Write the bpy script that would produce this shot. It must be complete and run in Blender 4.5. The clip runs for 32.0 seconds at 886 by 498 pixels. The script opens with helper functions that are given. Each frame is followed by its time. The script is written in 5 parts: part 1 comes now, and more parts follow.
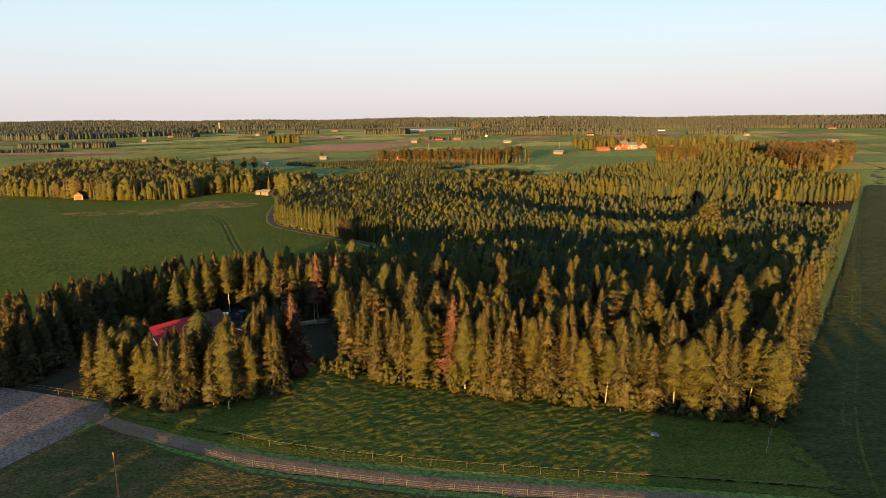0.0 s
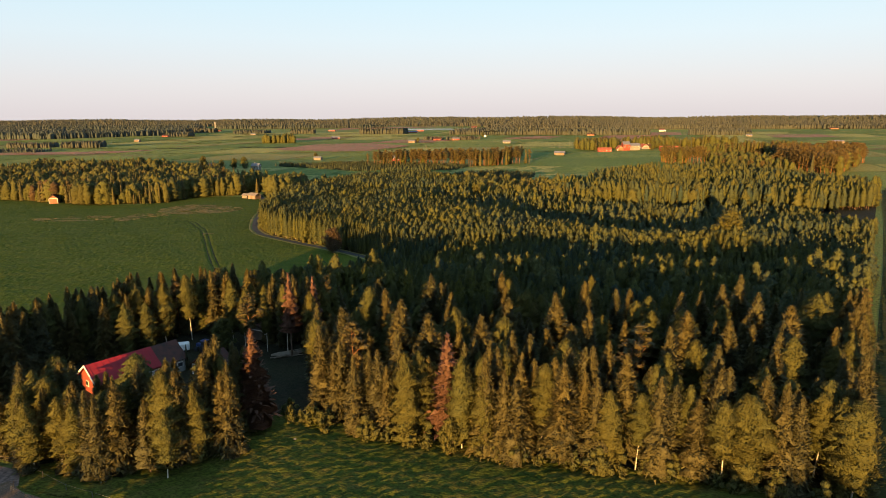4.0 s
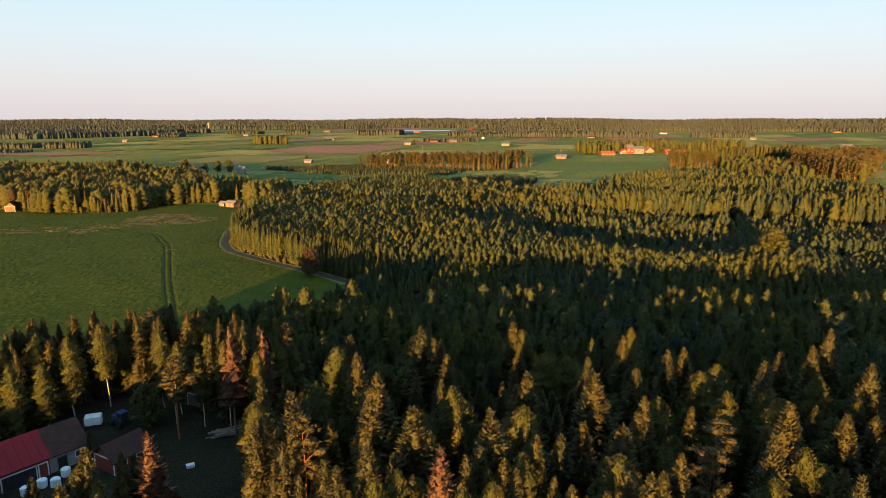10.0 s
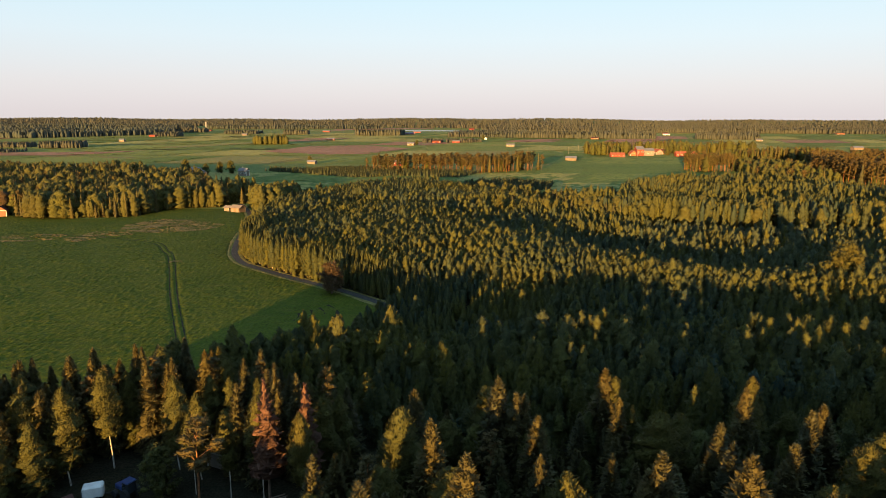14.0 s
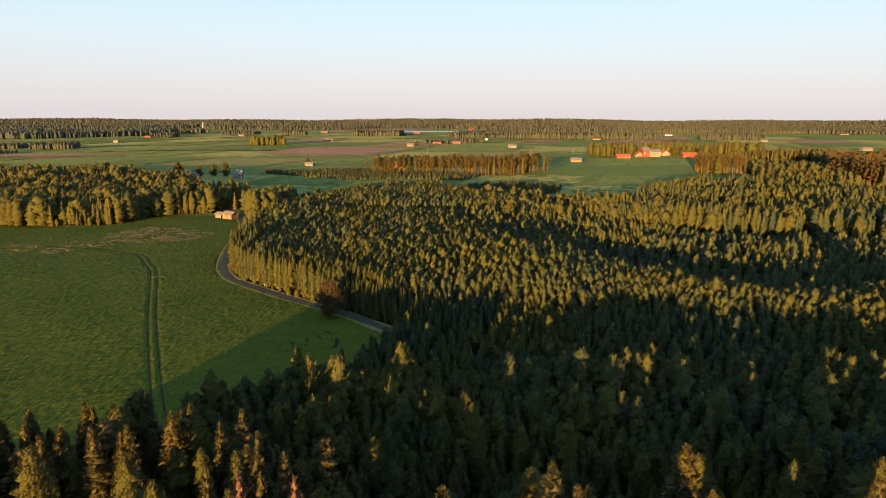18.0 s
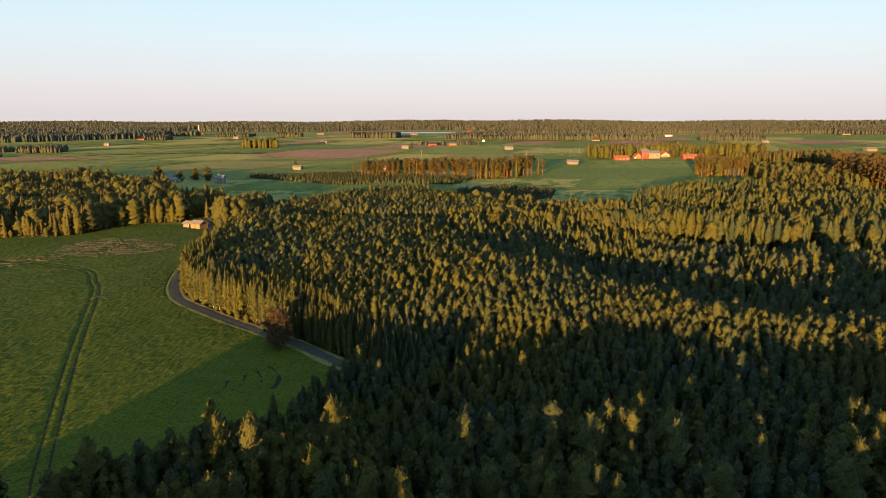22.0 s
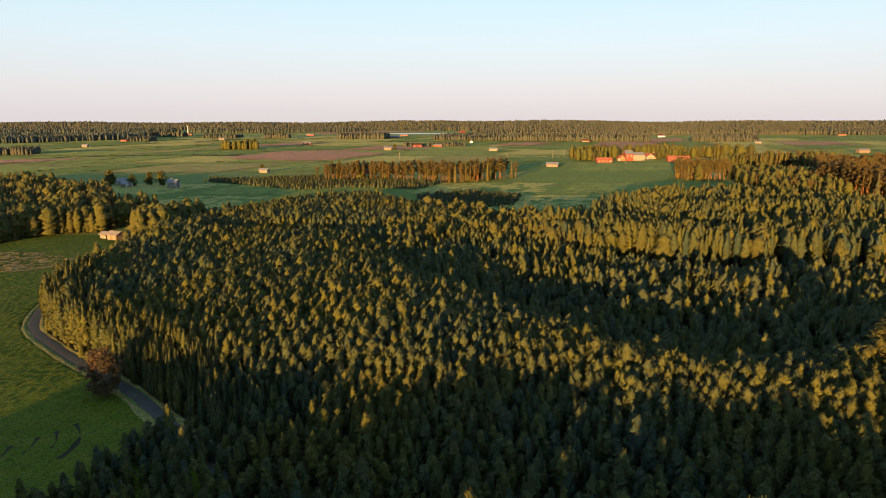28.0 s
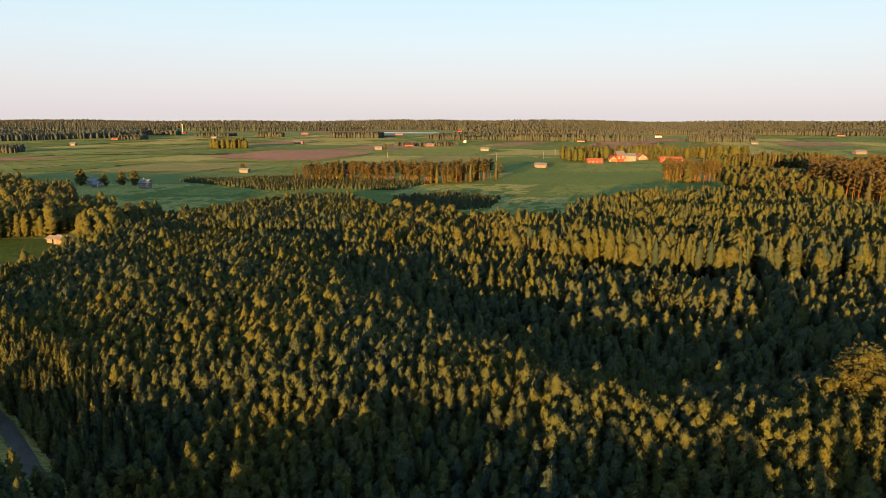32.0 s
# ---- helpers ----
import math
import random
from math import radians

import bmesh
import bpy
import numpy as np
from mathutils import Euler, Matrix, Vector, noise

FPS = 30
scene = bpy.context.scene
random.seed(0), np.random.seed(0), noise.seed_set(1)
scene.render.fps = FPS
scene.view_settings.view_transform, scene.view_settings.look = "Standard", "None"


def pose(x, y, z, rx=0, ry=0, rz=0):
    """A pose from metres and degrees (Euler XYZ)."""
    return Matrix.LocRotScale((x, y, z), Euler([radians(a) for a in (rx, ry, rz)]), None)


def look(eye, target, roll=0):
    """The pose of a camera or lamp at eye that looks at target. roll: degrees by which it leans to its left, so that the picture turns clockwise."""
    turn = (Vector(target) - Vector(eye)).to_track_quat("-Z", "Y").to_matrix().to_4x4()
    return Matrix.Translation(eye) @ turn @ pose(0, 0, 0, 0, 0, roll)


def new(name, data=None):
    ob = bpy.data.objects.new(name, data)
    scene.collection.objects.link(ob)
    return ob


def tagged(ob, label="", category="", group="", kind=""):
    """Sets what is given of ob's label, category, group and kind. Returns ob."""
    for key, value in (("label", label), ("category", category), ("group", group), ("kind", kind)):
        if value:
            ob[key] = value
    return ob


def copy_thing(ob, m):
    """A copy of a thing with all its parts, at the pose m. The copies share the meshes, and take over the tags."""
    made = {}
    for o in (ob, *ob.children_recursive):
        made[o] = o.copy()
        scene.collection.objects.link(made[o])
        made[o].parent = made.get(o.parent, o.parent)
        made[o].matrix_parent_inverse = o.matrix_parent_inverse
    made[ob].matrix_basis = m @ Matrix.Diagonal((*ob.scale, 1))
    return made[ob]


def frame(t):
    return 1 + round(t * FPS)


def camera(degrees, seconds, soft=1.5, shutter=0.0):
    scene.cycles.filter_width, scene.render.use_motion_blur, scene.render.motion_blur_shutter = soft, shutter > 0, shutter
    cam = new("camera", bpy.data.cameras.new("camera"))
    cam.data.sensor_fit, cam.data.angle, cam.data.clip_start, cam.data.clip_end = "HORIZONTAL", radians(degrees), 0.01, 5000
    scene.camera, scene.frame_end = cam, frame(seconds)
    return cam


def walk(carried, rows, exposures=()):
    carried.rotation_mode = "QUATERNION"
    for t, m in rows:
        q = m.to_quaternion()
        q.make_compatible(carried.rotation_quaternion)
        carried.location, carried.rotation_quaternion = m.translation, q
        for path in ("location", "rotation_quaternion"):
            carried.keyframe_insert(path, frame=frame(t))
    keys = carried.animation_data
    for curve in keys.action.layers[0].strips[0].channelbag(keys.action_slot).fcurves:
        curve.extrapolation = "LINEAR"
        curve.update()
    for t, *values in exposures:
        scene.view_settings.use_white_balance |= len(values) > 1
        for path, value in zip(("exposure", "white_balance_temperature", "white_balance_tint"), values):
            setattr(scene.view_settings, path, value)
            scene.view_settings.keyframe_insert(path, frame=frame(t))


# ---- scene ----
# Camera: seconds, x, y, z, heading (right of north), downward tilt, lean.
PATH = [
    (0, 0.00, 0.00, 50.00, 0.001, 12.015, -0.434),
    (1, 0.13, 5.35, 49.87, 0.015, 12.011, -0.405),
    (2, 0.36, 10.73, 49.79, 0.052, 12.025, -0.396),
    (3, 0.64, 16.29, 49.79, 0.095, 12.032, -0.366),
    (4, 0.99, 21.81, 49.78, 0.138, 12.038, -0.315),
    (5, 1.40, 27.31, 49.78, 0.176, 12.036, -0.262),
    (6, 1.88, 32.76, 49.78, 0.203, 12.021, -0.218),
    (7, 2.41, 38.17, 49.82, 0.217, 11.985, -0.190),
    (8, 2.56, 44.11, 49.88, 0.267, 11.952, -0.151),
    (9, 2.57, 49.71, 49.84, 0.284, 11.931, -0.096),
    (10, 1.60, 55.10, 49.72, 0.436, 11.925, -0.031),
    (11, -0.49, 60.28, 49.73, 0.569, 11.908, -0.015),
    (12, -3.31, 65.04, 49.78, 0.685, 11.919, 0.040),
    (13, -6.58, 69.76, 49.79, 0.764, 11.923, 0.140),
    (14, -9.59, 74.87, 49.83, 0.767, 11.919, 0.199),
    (15, -11.29, 80.17, 49.80, 0.797, 11.910, 0.222),
    (16, -12.13, 85.50, 49.75, 0.842, 11.899, 0.221),
    (17, -12.55, 90.72, 49.74, 0.885, 11.889, 0.203),
    (18, -12.98, 95.69, 49.81, 0.913, 11.886, 0.170),
    (19, -12.40, 101.34, 49.78, 0.892, 11.859, 0.146),
    (20, -10.50, 106.27, 49.88, 0.820, 11.842, 0.062),
    (21, -7.71, 110.79, 49.98, 0.805, 11.817, -0.008),
    (22, -4.24, 115.26, 50.08, 0.823, 11.781, -0.053),
    (23, -0.45, 119.23, 50.16, 0.827, 11.778, -0.052),
    (24, 3.77, 123.20, 50.28, 0.800, 11.762, -0.070),
    (25, 8.13, 127.09, 50.42, 0.787, 11.746, -0.093),
    (26, 12.67, 131.08, 50.48, 0.798, 11.736, -0.096),
    (27, 17.36, 135.04, 50.50, 0.815, 11.734, -0.089),
    (28, 22.15, 138.79, 50.49, 0.822, 11.739, -0.079),
    (29, 26.99, 142.20, 50.47, 0.805, 11.753, -0.073),
    (30, 31.52, 146.06, 50.49, 0.795, 11.784, -0.027),
    (31, 34.89, 149.29, 50.54, 0.772, 11.799, 0.040),
    (32, 37.13, 152.09, 50.66, 0.783, 11.812, 0.129),
]
cam = camera(69.98, 32.0, soft=0.8)


def flown(x, y, z, heading, tilt, lean):
    h, p = radians(heading), radians(tilt)
    eye = Vector((x, y, z))
    way = Vector((math.sin(h) * math.cos(p), math.cos(h) * math.cos(p), -math.sin(p)))
    return look(eye, eye + way * 100, lean)


walk(cam, [(t, flown(*r)) for t, *r in PATH], exposures=[(0, 1.75), (32, 1.75)])

# ---- sky and sun: a low evening sun behind the camera's left shoulder ----
SUN_UP, SUN_AZ = 4.4, 199.5
world = bpy.data.worlds.new("evening_sky")
scene.world = world
world.use_nodes = True
wn = world.node_tree.nodes
sky = wn.new("ShaderNodeTexSky")
sky.sky_type, sky.sun_disc = "NISHITA", False
sky.sun_elevation, sky.sun_rotation = radians(SUN_UP), radians(SUN_AZ)
sky.air_density, sky.dust_density, sky.ozone_density = 1.0, 1.0, 1.0
wn["Background"].inputs["Strength"].default_value = 0.078
grey = wn.new("ShaderNodeRGBToBW")
tint = wn.new("ShaderNodeMix")
tint.data_type, tint.blend_type = "RGBA", "MULTIPLY"
tint.inputs[0].default_value = 1.0
tint.inputs[7].default_value = (1.03, 1.0, 1.13, 1)
haze = wn.new("ShaderNodeMix")
haze.data_type = "RGBA"
haze.inputs[0].default_value = 0.45
base = wn.new("ShaderNodeMix")
base.data_type = "RGBA"
base.inputs[0].default_value = 0.86
height = wn.new("ShaderNodeTexGradient")
height.texture_mapping.mapping_x, height.texture_mapping.mapping_y, height.texture_mapping.mapping_z = "Z", "X", "Y"
evening = wn.new("ShaderNodeValToRGB")
for _ in range(3):
    evening.color_ramp.elements.new(0.5)
for e, (p, c) in zip(evening.color_ramp.elements, ((0.0, (3.2, 2.95, 3.0)), (0.045, (3.2, 3.15, 3.25)), (0.11, (3.0, 3.5, 3.8)), (0.19, (2.55, 3.55, 4.05)), (0.5, (1.4, 2.5, 3.7)))):
    e.position, e.color = p, (*(q / 6 for q in c), 1)
wide = wn.new("ShaderNodeMix")
wide.data_type, wide.blend_type, wide.clamp_result = "RGBA", "MULTIPLY", False
wide.inputs[0].default_value = 1.0
wide.inputs[7].default_value = (6, 6, 6, 1)
sky_links = world.node_tree.links
sky_links.new(sky.outputs["Color"], grey.inputs["Color"])
sky_links.new(grey.outputs["Val"], tint.inputs[6])
sky_links.new(sky.outputs["Color"], haze.inputs[6])
sky_links.new(tint.outputs[2], haze.inputs[7])
sky_links.new(haze.outputs[2], base.inputs[6])
sky_links.new(height.outputs["Fac"], evening.inputs["Fac"])
sky_links.new(evening.outputs["Color"], wide.inputs[6])
sky_links.new(wide.outputs[2], base.inputs[7])
sky_links.new(base.outputs[2], wn["Background"].inputs["Color"])
sun_data = bpy.data.lights.new("sun", "SUN")
sun_data.energy, sun_data.angle, sun_data.color = 5.6, radians(0.6), (1.0, 0.55, 0.15)
sun = new("sun", sun_data)
sa, se = radians(SUN_AZ), radians(SUN_UP)
SUN_WAY = Vector((math.sin(sa) * math.cos(se), math.cos(sa) * math.cos(se), math.sin(se)))
sun.matrix_world = look(SUN_WAY * 300, (0, 0, 0))


# ---- materials ----
def material(name, rough=0.85, spec=0.25, metal=0.0):
    m = bpy.data.materials.new(name)
    m.use_nodes = True
    b = m.node_tree.nodes["Principled BSDF"]
    b.inputs["Roughness"].default_value = rough
    b.inputs["Specular IOR Level"].default_value = spec
    b.inputs["Metallic"].default_value = metal
    return m, m.node_tree.nodes, m.node_tree.links, b


def noise_at(nodes, links, scale, detail=4.0, stretch=(1, 1, 1), turn=0.0):
    geo = nodes.new("ShaderNodeNewGeometry")
    mp = nodes.new("ShaderNodeMapping")
    mp.inputs["Scale"].default_value = stretch
    mp.inputs["Rotation"].default_value = (0, 0, turn)
    nz = nodes.new("ShaderNodeTexNoise")
    nz.inputs["Scale"].default_value, nz.inputs["Detail"].default_value = scale, detail
    links.new(geo.outputs["Position"], mp.inputs["Vector"])
    links.new(mp.outputs["Vector"], nz.inputs["Vector"])
    return nz.outputs["Fac"]


def ramp(nodes, links, fac, stops):
    r = nodes.new("ShaderNodeValToRGB")
    while len(r.color_ramp.elements) < len(stops):
        r.color_ramp.elements.new(0.5)
    for e, (p, c) in zip(r.color_ramp.elements, stops):
        e.position, e.color = p, (*c, 1)
    links.new(fac, r.inputs["Fac"])
    return r.outputs["Color"]


def blend(nodes, links, fac, a, b, mode="MIX"):
    m = nodes.new("ShaderNodeMix")
    m.data_type, m.blend_type = "RGBA", mode
    for sock, v in ((m.inputs[0], fac), (m.inputs[6], a), (m.inputs[7], b)):
        if isinstance(v, (int, float)):
            sock.default_value = v
        elif isinstance(v, tuple):
            sock.default_value = (*v, 1)
        else:
            links.new(v, sock)
    return m.outputs[2]


def relief(nodes, links, bsdf, fac, strength, distance):
    b = nodes.new("ShaderNodeBump")
    b.inputs["Strength"].default_value, b.inputs["Distance"].default_value = strength, distance
    links.new(fac, b.inputs["Height"])
    links.new(b.outputs["Normal"], bsdf.inputs["Normal"])


def leaf_material(name, dark, light, warm, patch=0.12, clear=0.25, fine=1.6, rough=0.5):
    """Leaves or needles: colour varies by clump, by tree and slowly over the wood."""
    m, n, l, b = material(name, 0.75, 0.12)
    geo, info = n.new("ShaderNodeNewGeometry"), n.new("ShaderNodeObjectInfo")
    c = ramp(n, l, geo.outputs["Random Per Island"], [(0.0, dark), (1.0, light)])
    big = ramp(n, l, noise_at(n, l, patch, 3.0), [(0.38, (0, 0, 0)), (0.66, (1, 1, 1))])
    mul = n.new("ShaderNodeMath")
    mul.operation = "MULTIPLY_ADD"
    l.new(info.outputs["Random"], mul.inputs[0])
    mul.inputs[1].default_value, mul.inputs[2].default_value = 0.45, 0.0
    c = blend(n, l, mul.outputs[0], c, warm)
    half = n.new("ShaderNodeMath")
    half.operation = "MULTIPLY"
    l.new(big, half.inputs[0])
    half.inputs[1].default_value = 0.5
    c = blend(n, l, half.outputs[0], c, warm)
    c = blend(n, l, 0.6, c, ramp(n, l, noise_at(n, l, fine, 3.0), [(0.34, (0.55, 0.58, 0.6)), (0.64, (1.12, 1.12, 1.08))]), "MULTIPLY")
    l.new(c, b.inputs["Base Color"])
    tr, mix = n.new("ShaderNodeBsdfTranslucent"), n.new("ShaderNodeMixShader")
    l.new(c, tr.inputs["Color"])
    bump = n.new("ShaderNodeBump")
    bump.inputs["Strength"].default_value, bump.inputs["Distance"].default_value = 1.0, rough
    l.new(noise_at(n, l, 2.2 * fine, 3.0), bump.inputs["Height"])
    for sh in (b, tr):
        l.new(bump.outputs["Normal"], sh.inputs["Normal"])
    mix.inputs[0].default_value = clear
    l.new(b.outputs[0], mix.inputs[1])
    l.new(tr.outputs[0], mix.inputs[2])
    l.new(mix.outputs[0], n["Material Output"].inputs["Surface"])
    return m


def soil_material(name, colours, scales=(0.05, 0.6, 5.0), bump=0.25, stretch=(1, 1, 1), turn=0.0, rough=0.95, sheen=0.0):
    """Ground: three scales of noise between three colours."""
    m, n, l, b = material(name, rough, 0.1)
    a = ramp(n, l, noise_at(n, l, scales[0], 4, stretch, turn), [(0.35, colours[0]), (0.65, colours[1])])
    mid = noise_at(n, l, scales[1], 5, stretch, turn)
    c = blend(n, l, ramp(n, l, mid, [(0.45, (0, 0, 0)), (0.75, (0.7, 0.7, 0.7))]), a, colours[2])
    fine = noise_at(n, l, scales[2], 3, stretch, turn)
    c = blend(n, l, 0.72, c, ramp(n, l, fine, [(0.34, (0.2, 0.22, 0.2)), (0.62, (1.15, 1.15, 1.1))]), "MULTIPLY")
    l.new(c, b.inputs["Base Color"])
    if sheen:
        b.inputs["Sheen Weight"].default_value, b.inputs["Sheen Roughness"].default_value = sheen, 0.6
        l.new(c, b.inputs["Sheen Tint"])
    add = n.new("ShaderNodeMath")
    l.new(mid, add.inputs[0])
    l.new(fine, add.inputs[1])
    relief(n, l, b, add.outputs[0], 1.0, bump)
    return m


def paint_material(name, colour, worn, scale=1.5, rough=0.7, spec=0.3, boards=0.0, metal=0.0):
    """Painted wood or sheet: stains, streaks and an optional board rhythm."""
    m, n, l, b = material(name, rough, spec, metal)
    c = ramp(n, l, noise_at(n, l, scale, 5, (1, 1, 0.3)), [(0.4, colour), (0.75, worn)])
    c = blend(n, l, 0.3, c, ramp(n, l, noise_at(n, l, scale * 9, 2), [(0.3, (0.5, 0.5, 0.5)), (0.7, (1, 1, 1))]), "MULTIPLY")
    l.new(c, b.inputs["Base Color"])
    if boards:
        geo, w = n.new("ShaderNodeTexCoord"), n.new("ShaderNodeTexWave")
        w.inputs["Scale"].default_value = boards
        l.new(geo.outputs["Object"], w.inputs["Vector"])
        relief(n, l, b, w.outputs["Fac"], 0.5, 0.02)
    return m


SPRUCE = leaf_material("spruce_needles", (0.054, 0.060, 0.042), (0.100, 0.090, 0.032), (0.114, 0.086, 0.024), 0.1, 0.12, 1.6, 0.3)
DEAD = leaf_material("dead_spruce_needles", (0.085, 0.044, 0.034), (0.165, 0.082, 0.060), (0.160, 0.088, 0.060), 0.4, 0.15, 1.6, 0.3)
BIRCH = leaf_material("birch_leaves", (0.050, 0.062, 0.030), (0.102, 0.104, 0.028), (0.112, 0.094, 0.022), 0.1, 0.25, 1.6, 0.5)
YOUNG = leaf_material("young_pine_needles", (0.035, 0.060, 0.053), (0.094, 0.099, 0.030), (0.112, 0.096, 0.009), 0.035, 0.2)
BUSH = leaf_material("willow_leaves", (0.036, 0.058, 0.044), (0.084, 0.104, 0.054), (0.096, 0.098, 0.042), 0.08, 0.25)
PINE = leaf_material("pine_needles", (0.040, 0.044, 0.020), (0.095, 0.078, 0.026), (0.130, 0.080, 0.030), 0.06, 0.12)
# Distance haze is put into the far woods' colour, greyer and bluer than near leaves.
FAR_HAZY = leaf_material("hazy_far_woodland", (0.046, 0.058, 0.052), (0.070, 0.076, 0.060), (0.076, 0.072, 0.056), 0.006, 0.1, 0.2)
# Darker copy for the left far belts: their shade is put into the colour.
FAR_SHADED = leaf_material("shaded_far_forest", (0.044, 0.058, 0.054), (0.064, 0.076, 0.064), (0.066, 0.070, 0.058), 0.006, 0.1, 0.2)
MIXED = leaf_material("mixed_far_leaves", (0.046, 0.062, 0.026), (0.098, 0.104, 0.026), (0.112, 0.096, 0.026), 0.03, 0.2)
RUSSET = leaf_material("brown_leaves", (0.050, 0.036, 0.022), (0.110, 0.072, 0.036), (0.120, 0.074, 0.036), 0.3, 0.25)
GRASS = leaf_material("grass_blades", (0.090, 0.140, 0.020), (0.135, 0.185, 0.026), (0.165, 0.175, 0.030), 0.05, 0.3, 0.5, 0.05)

BARK = soil_material("spruce_bark", [(0.15, 0.10, 0.075), (0.21, 0.145, 0.105), (0.09, 0.07, 0.055)], (0.6, 3, 14), 0.03)
PINE_BARK = soil_material("pine_bark", [(0.24, 0.10, 0.045), (0.30, 0.14, 0.06), (0.14, 0.07, 0.04)], (0.3, 2, 12), 0.03)
BIRCH_BARK = soil_material("birch_bark", [(0.44, 0.40, 0.35), (0.54, 0.50, 0.44), (0.14, 0.12, 0.10)], (0.8, 2.2, 9), 0.02)

GROUND = soil_material("grassland", [(0.099, 0.127, 0.033), (0.115, 0.140, 0.036), (0.149, 0.143, 0.042)], (0.012, 0.11, 1.4), 0.3, sheen=0.3)
# Near-black: the shade under trees and in the yard is put into this colour.
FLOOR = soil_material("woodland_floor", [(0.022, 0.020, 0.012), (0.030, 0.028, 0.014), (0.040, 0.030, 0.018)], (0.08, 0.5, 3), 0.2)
MEADOW = soil_material("rough_meadow", [(0.046, 0.062, 0.008), (0.070, 0.078, 0.012), (0.108, 0.082, 0.022)], (0.06, 0.3, 2.2), 0.1, (1.0, 2.2, 1), -0.15, sheen=0.1)
CROP = soil_material("young_crop", [(0.056, 0.075, 0.0055), (0.072, 0.088, 0.0065), (0.103, 0.100, 0.011)], (0.016, 0.16, 2.4), 0.1, (1.0, 2.0, 1), 0.35)
HAY = soil_material("yellowing_grass", [(0.150, 0.150, 0.045), (0.188, 0.165, 0.053), (0.247, 0.180, 0.075)], (0.03, 0.3, 2.5), 0.3, (0.6, 2.0, 1), -0.2, sheen=0.3)
EAST = soil_material("rough_hayfield", [(0.030, 0.036, 0.008), (0.044, 0.048, 0.010), (0.085, 0.066, 0.020)], (0.02, 0.25, 1.8), 0.2, (0.6, 2.0, 1), -0.55, sheen=0.1)
WEEDS = soil_material("weedy_meadow", [(0.042, 0.046, 0.012), (0.072, 0.062, 0.018), (0.130, 0.070, 0.036)], (0.09, 0.25, 2.0), 0.2, (1.0, 1.8, 1), -0.15, sheen=0.1)
DRY = soil_material("dry_grass_patch", [(0.160, 0.120, 0.044), (0.200, 0.140, 0.056), (0.110, 0.105, 0.026)], (0.06, 0.2, 1.4), 0.2, (0.6, 2.0, 1), 0.2, sheen=0.1)
DIRT = soil_material("bare_paddock_soil", [(0.180, 0.118, 0.100), (0.220, 0.150, 0.128), (0.060, 0.044, 0.038)], (0.12, 0.24, 2), 0.06)
PLOUGH = soil_material("ploughed_soil", [(0.340, 0.155, 0.085), (0.390, 0.185, 0.105), (0.250, 0.125, 0.072)], (0.01, 0.05, 0.5), 0.3, (1, 3, 1), 0.5, sheen=0.0)
GRAVEL = soil_material("grey_road_gravel", [(0.068, 0.061, 0.058), (0.086, 0.078, 0.071), (0.052, 0.046, 0.043)], (0.2, 1.5, 9), 0.05)
RUT = soil_material("trodden_soil", [(0.150, 0.092, 0.066), (0.190, 0.122, 0.088), (0.085, 0.080, 0.035)], (0.3, 1.2, 6), 0.06)
FIELD_A = soil_material("green_ley", [(0.121, 0.146, 0.032), (0.140, 0.158, 0.036), (0.164, 0.155, 0.041)], (0.004, 0.03, 0.4), 0.3, (1, 3, 1), 0.5, sheen=0.3)
FIELD_B = soil_material("pale_green_field", [(0.205, 0.195, 0.053), (0.223, 0.205, 0.059), (0.254, 0.202, 0.071)], (0.004, 0.03, 0.4), 0.3, (1, 3, 1), 0.5, sheen=0.3)
FIELD_C = soil_material("deep_green_field", [(0.078, 0.112, 0.024), (0.094, 0.124, 0.026), (0.114, 0.124, 0.030)], (0.004, 0.03, 0.4), 0.3, (1, 3, 1), 0.5, sheen=0.3)

RED = paint_material("red_ochre_boards", (0.235, 0.052, 0.036), (0.18, 0.044, 0.032), 0.8, 0.8, 0.2, 5.0)
RED_ROOF = paint_material("red_sheet_roof", (0.28, 0.020, 0.026), (0.20, 0.020, 0.024), 0.35, 0.65, 0.15)
RUST_ROOF = paint_material("rusty_tile_roof", (0.085, 0.038, 0.030), (0.040, 0.030, 0.027), 0.9, 0.85, 0.1)
GREY_ROOF = paint_material("grey_sheet_roof", (0.15, 0.15, 0.16), (0.11, 0.11, 0.115), 0.3, 0.6, 0.25)
GREY_WOOD = paint_material("weathered_grey_boards", (0.2, 0.165, 0.135), (0.14, 0.115, 0.095), 0.8, 0.85, 0.2, 5.0)
WHITE = paint_material("white_paint", (0.78, 0.77, 0.74), (0.62, 0.6, 0.56), 1.2, 0.6)
TAN = paint_material("tan_plaster", (0.175, 0.12, 0.085), (0.14, 0.10, 0.07), 0.6, 0.8)
ORANGE = paint_material("orange_boards", (0.27, 0.115, 0.065), (0.21, 0.09, 0.055), 0.6, 0.8)
CONCRETE = paint_material("grey_plaster", (0.30, 0.28, 0.26), (0.22, 0.21, 0.2), 0.8, 0.9)
CREAM = paint_material("cream_boards", (0.22, 0.18, 0.165), (0.18, 0.15, 0.14), 0.6, 0.8)
TILE_ROOF = paint_material("orange_tile_roof", (0.27, 0.085, 0.050), (0.20, 0.068, 0.044), 0.9, 0.85, 0.1)
FILM = paint_material("white_bale_wrap", (0.82, 0.84, 0.86), (0.7, 0.72, 0.74), 2.5, 0.3, 0.5)
DARK = paint_material("dark_rubber_and_opening", (0.02, 0.02, 0.022), (0.035, 0.035, 0.035), 2.0, 0.8)
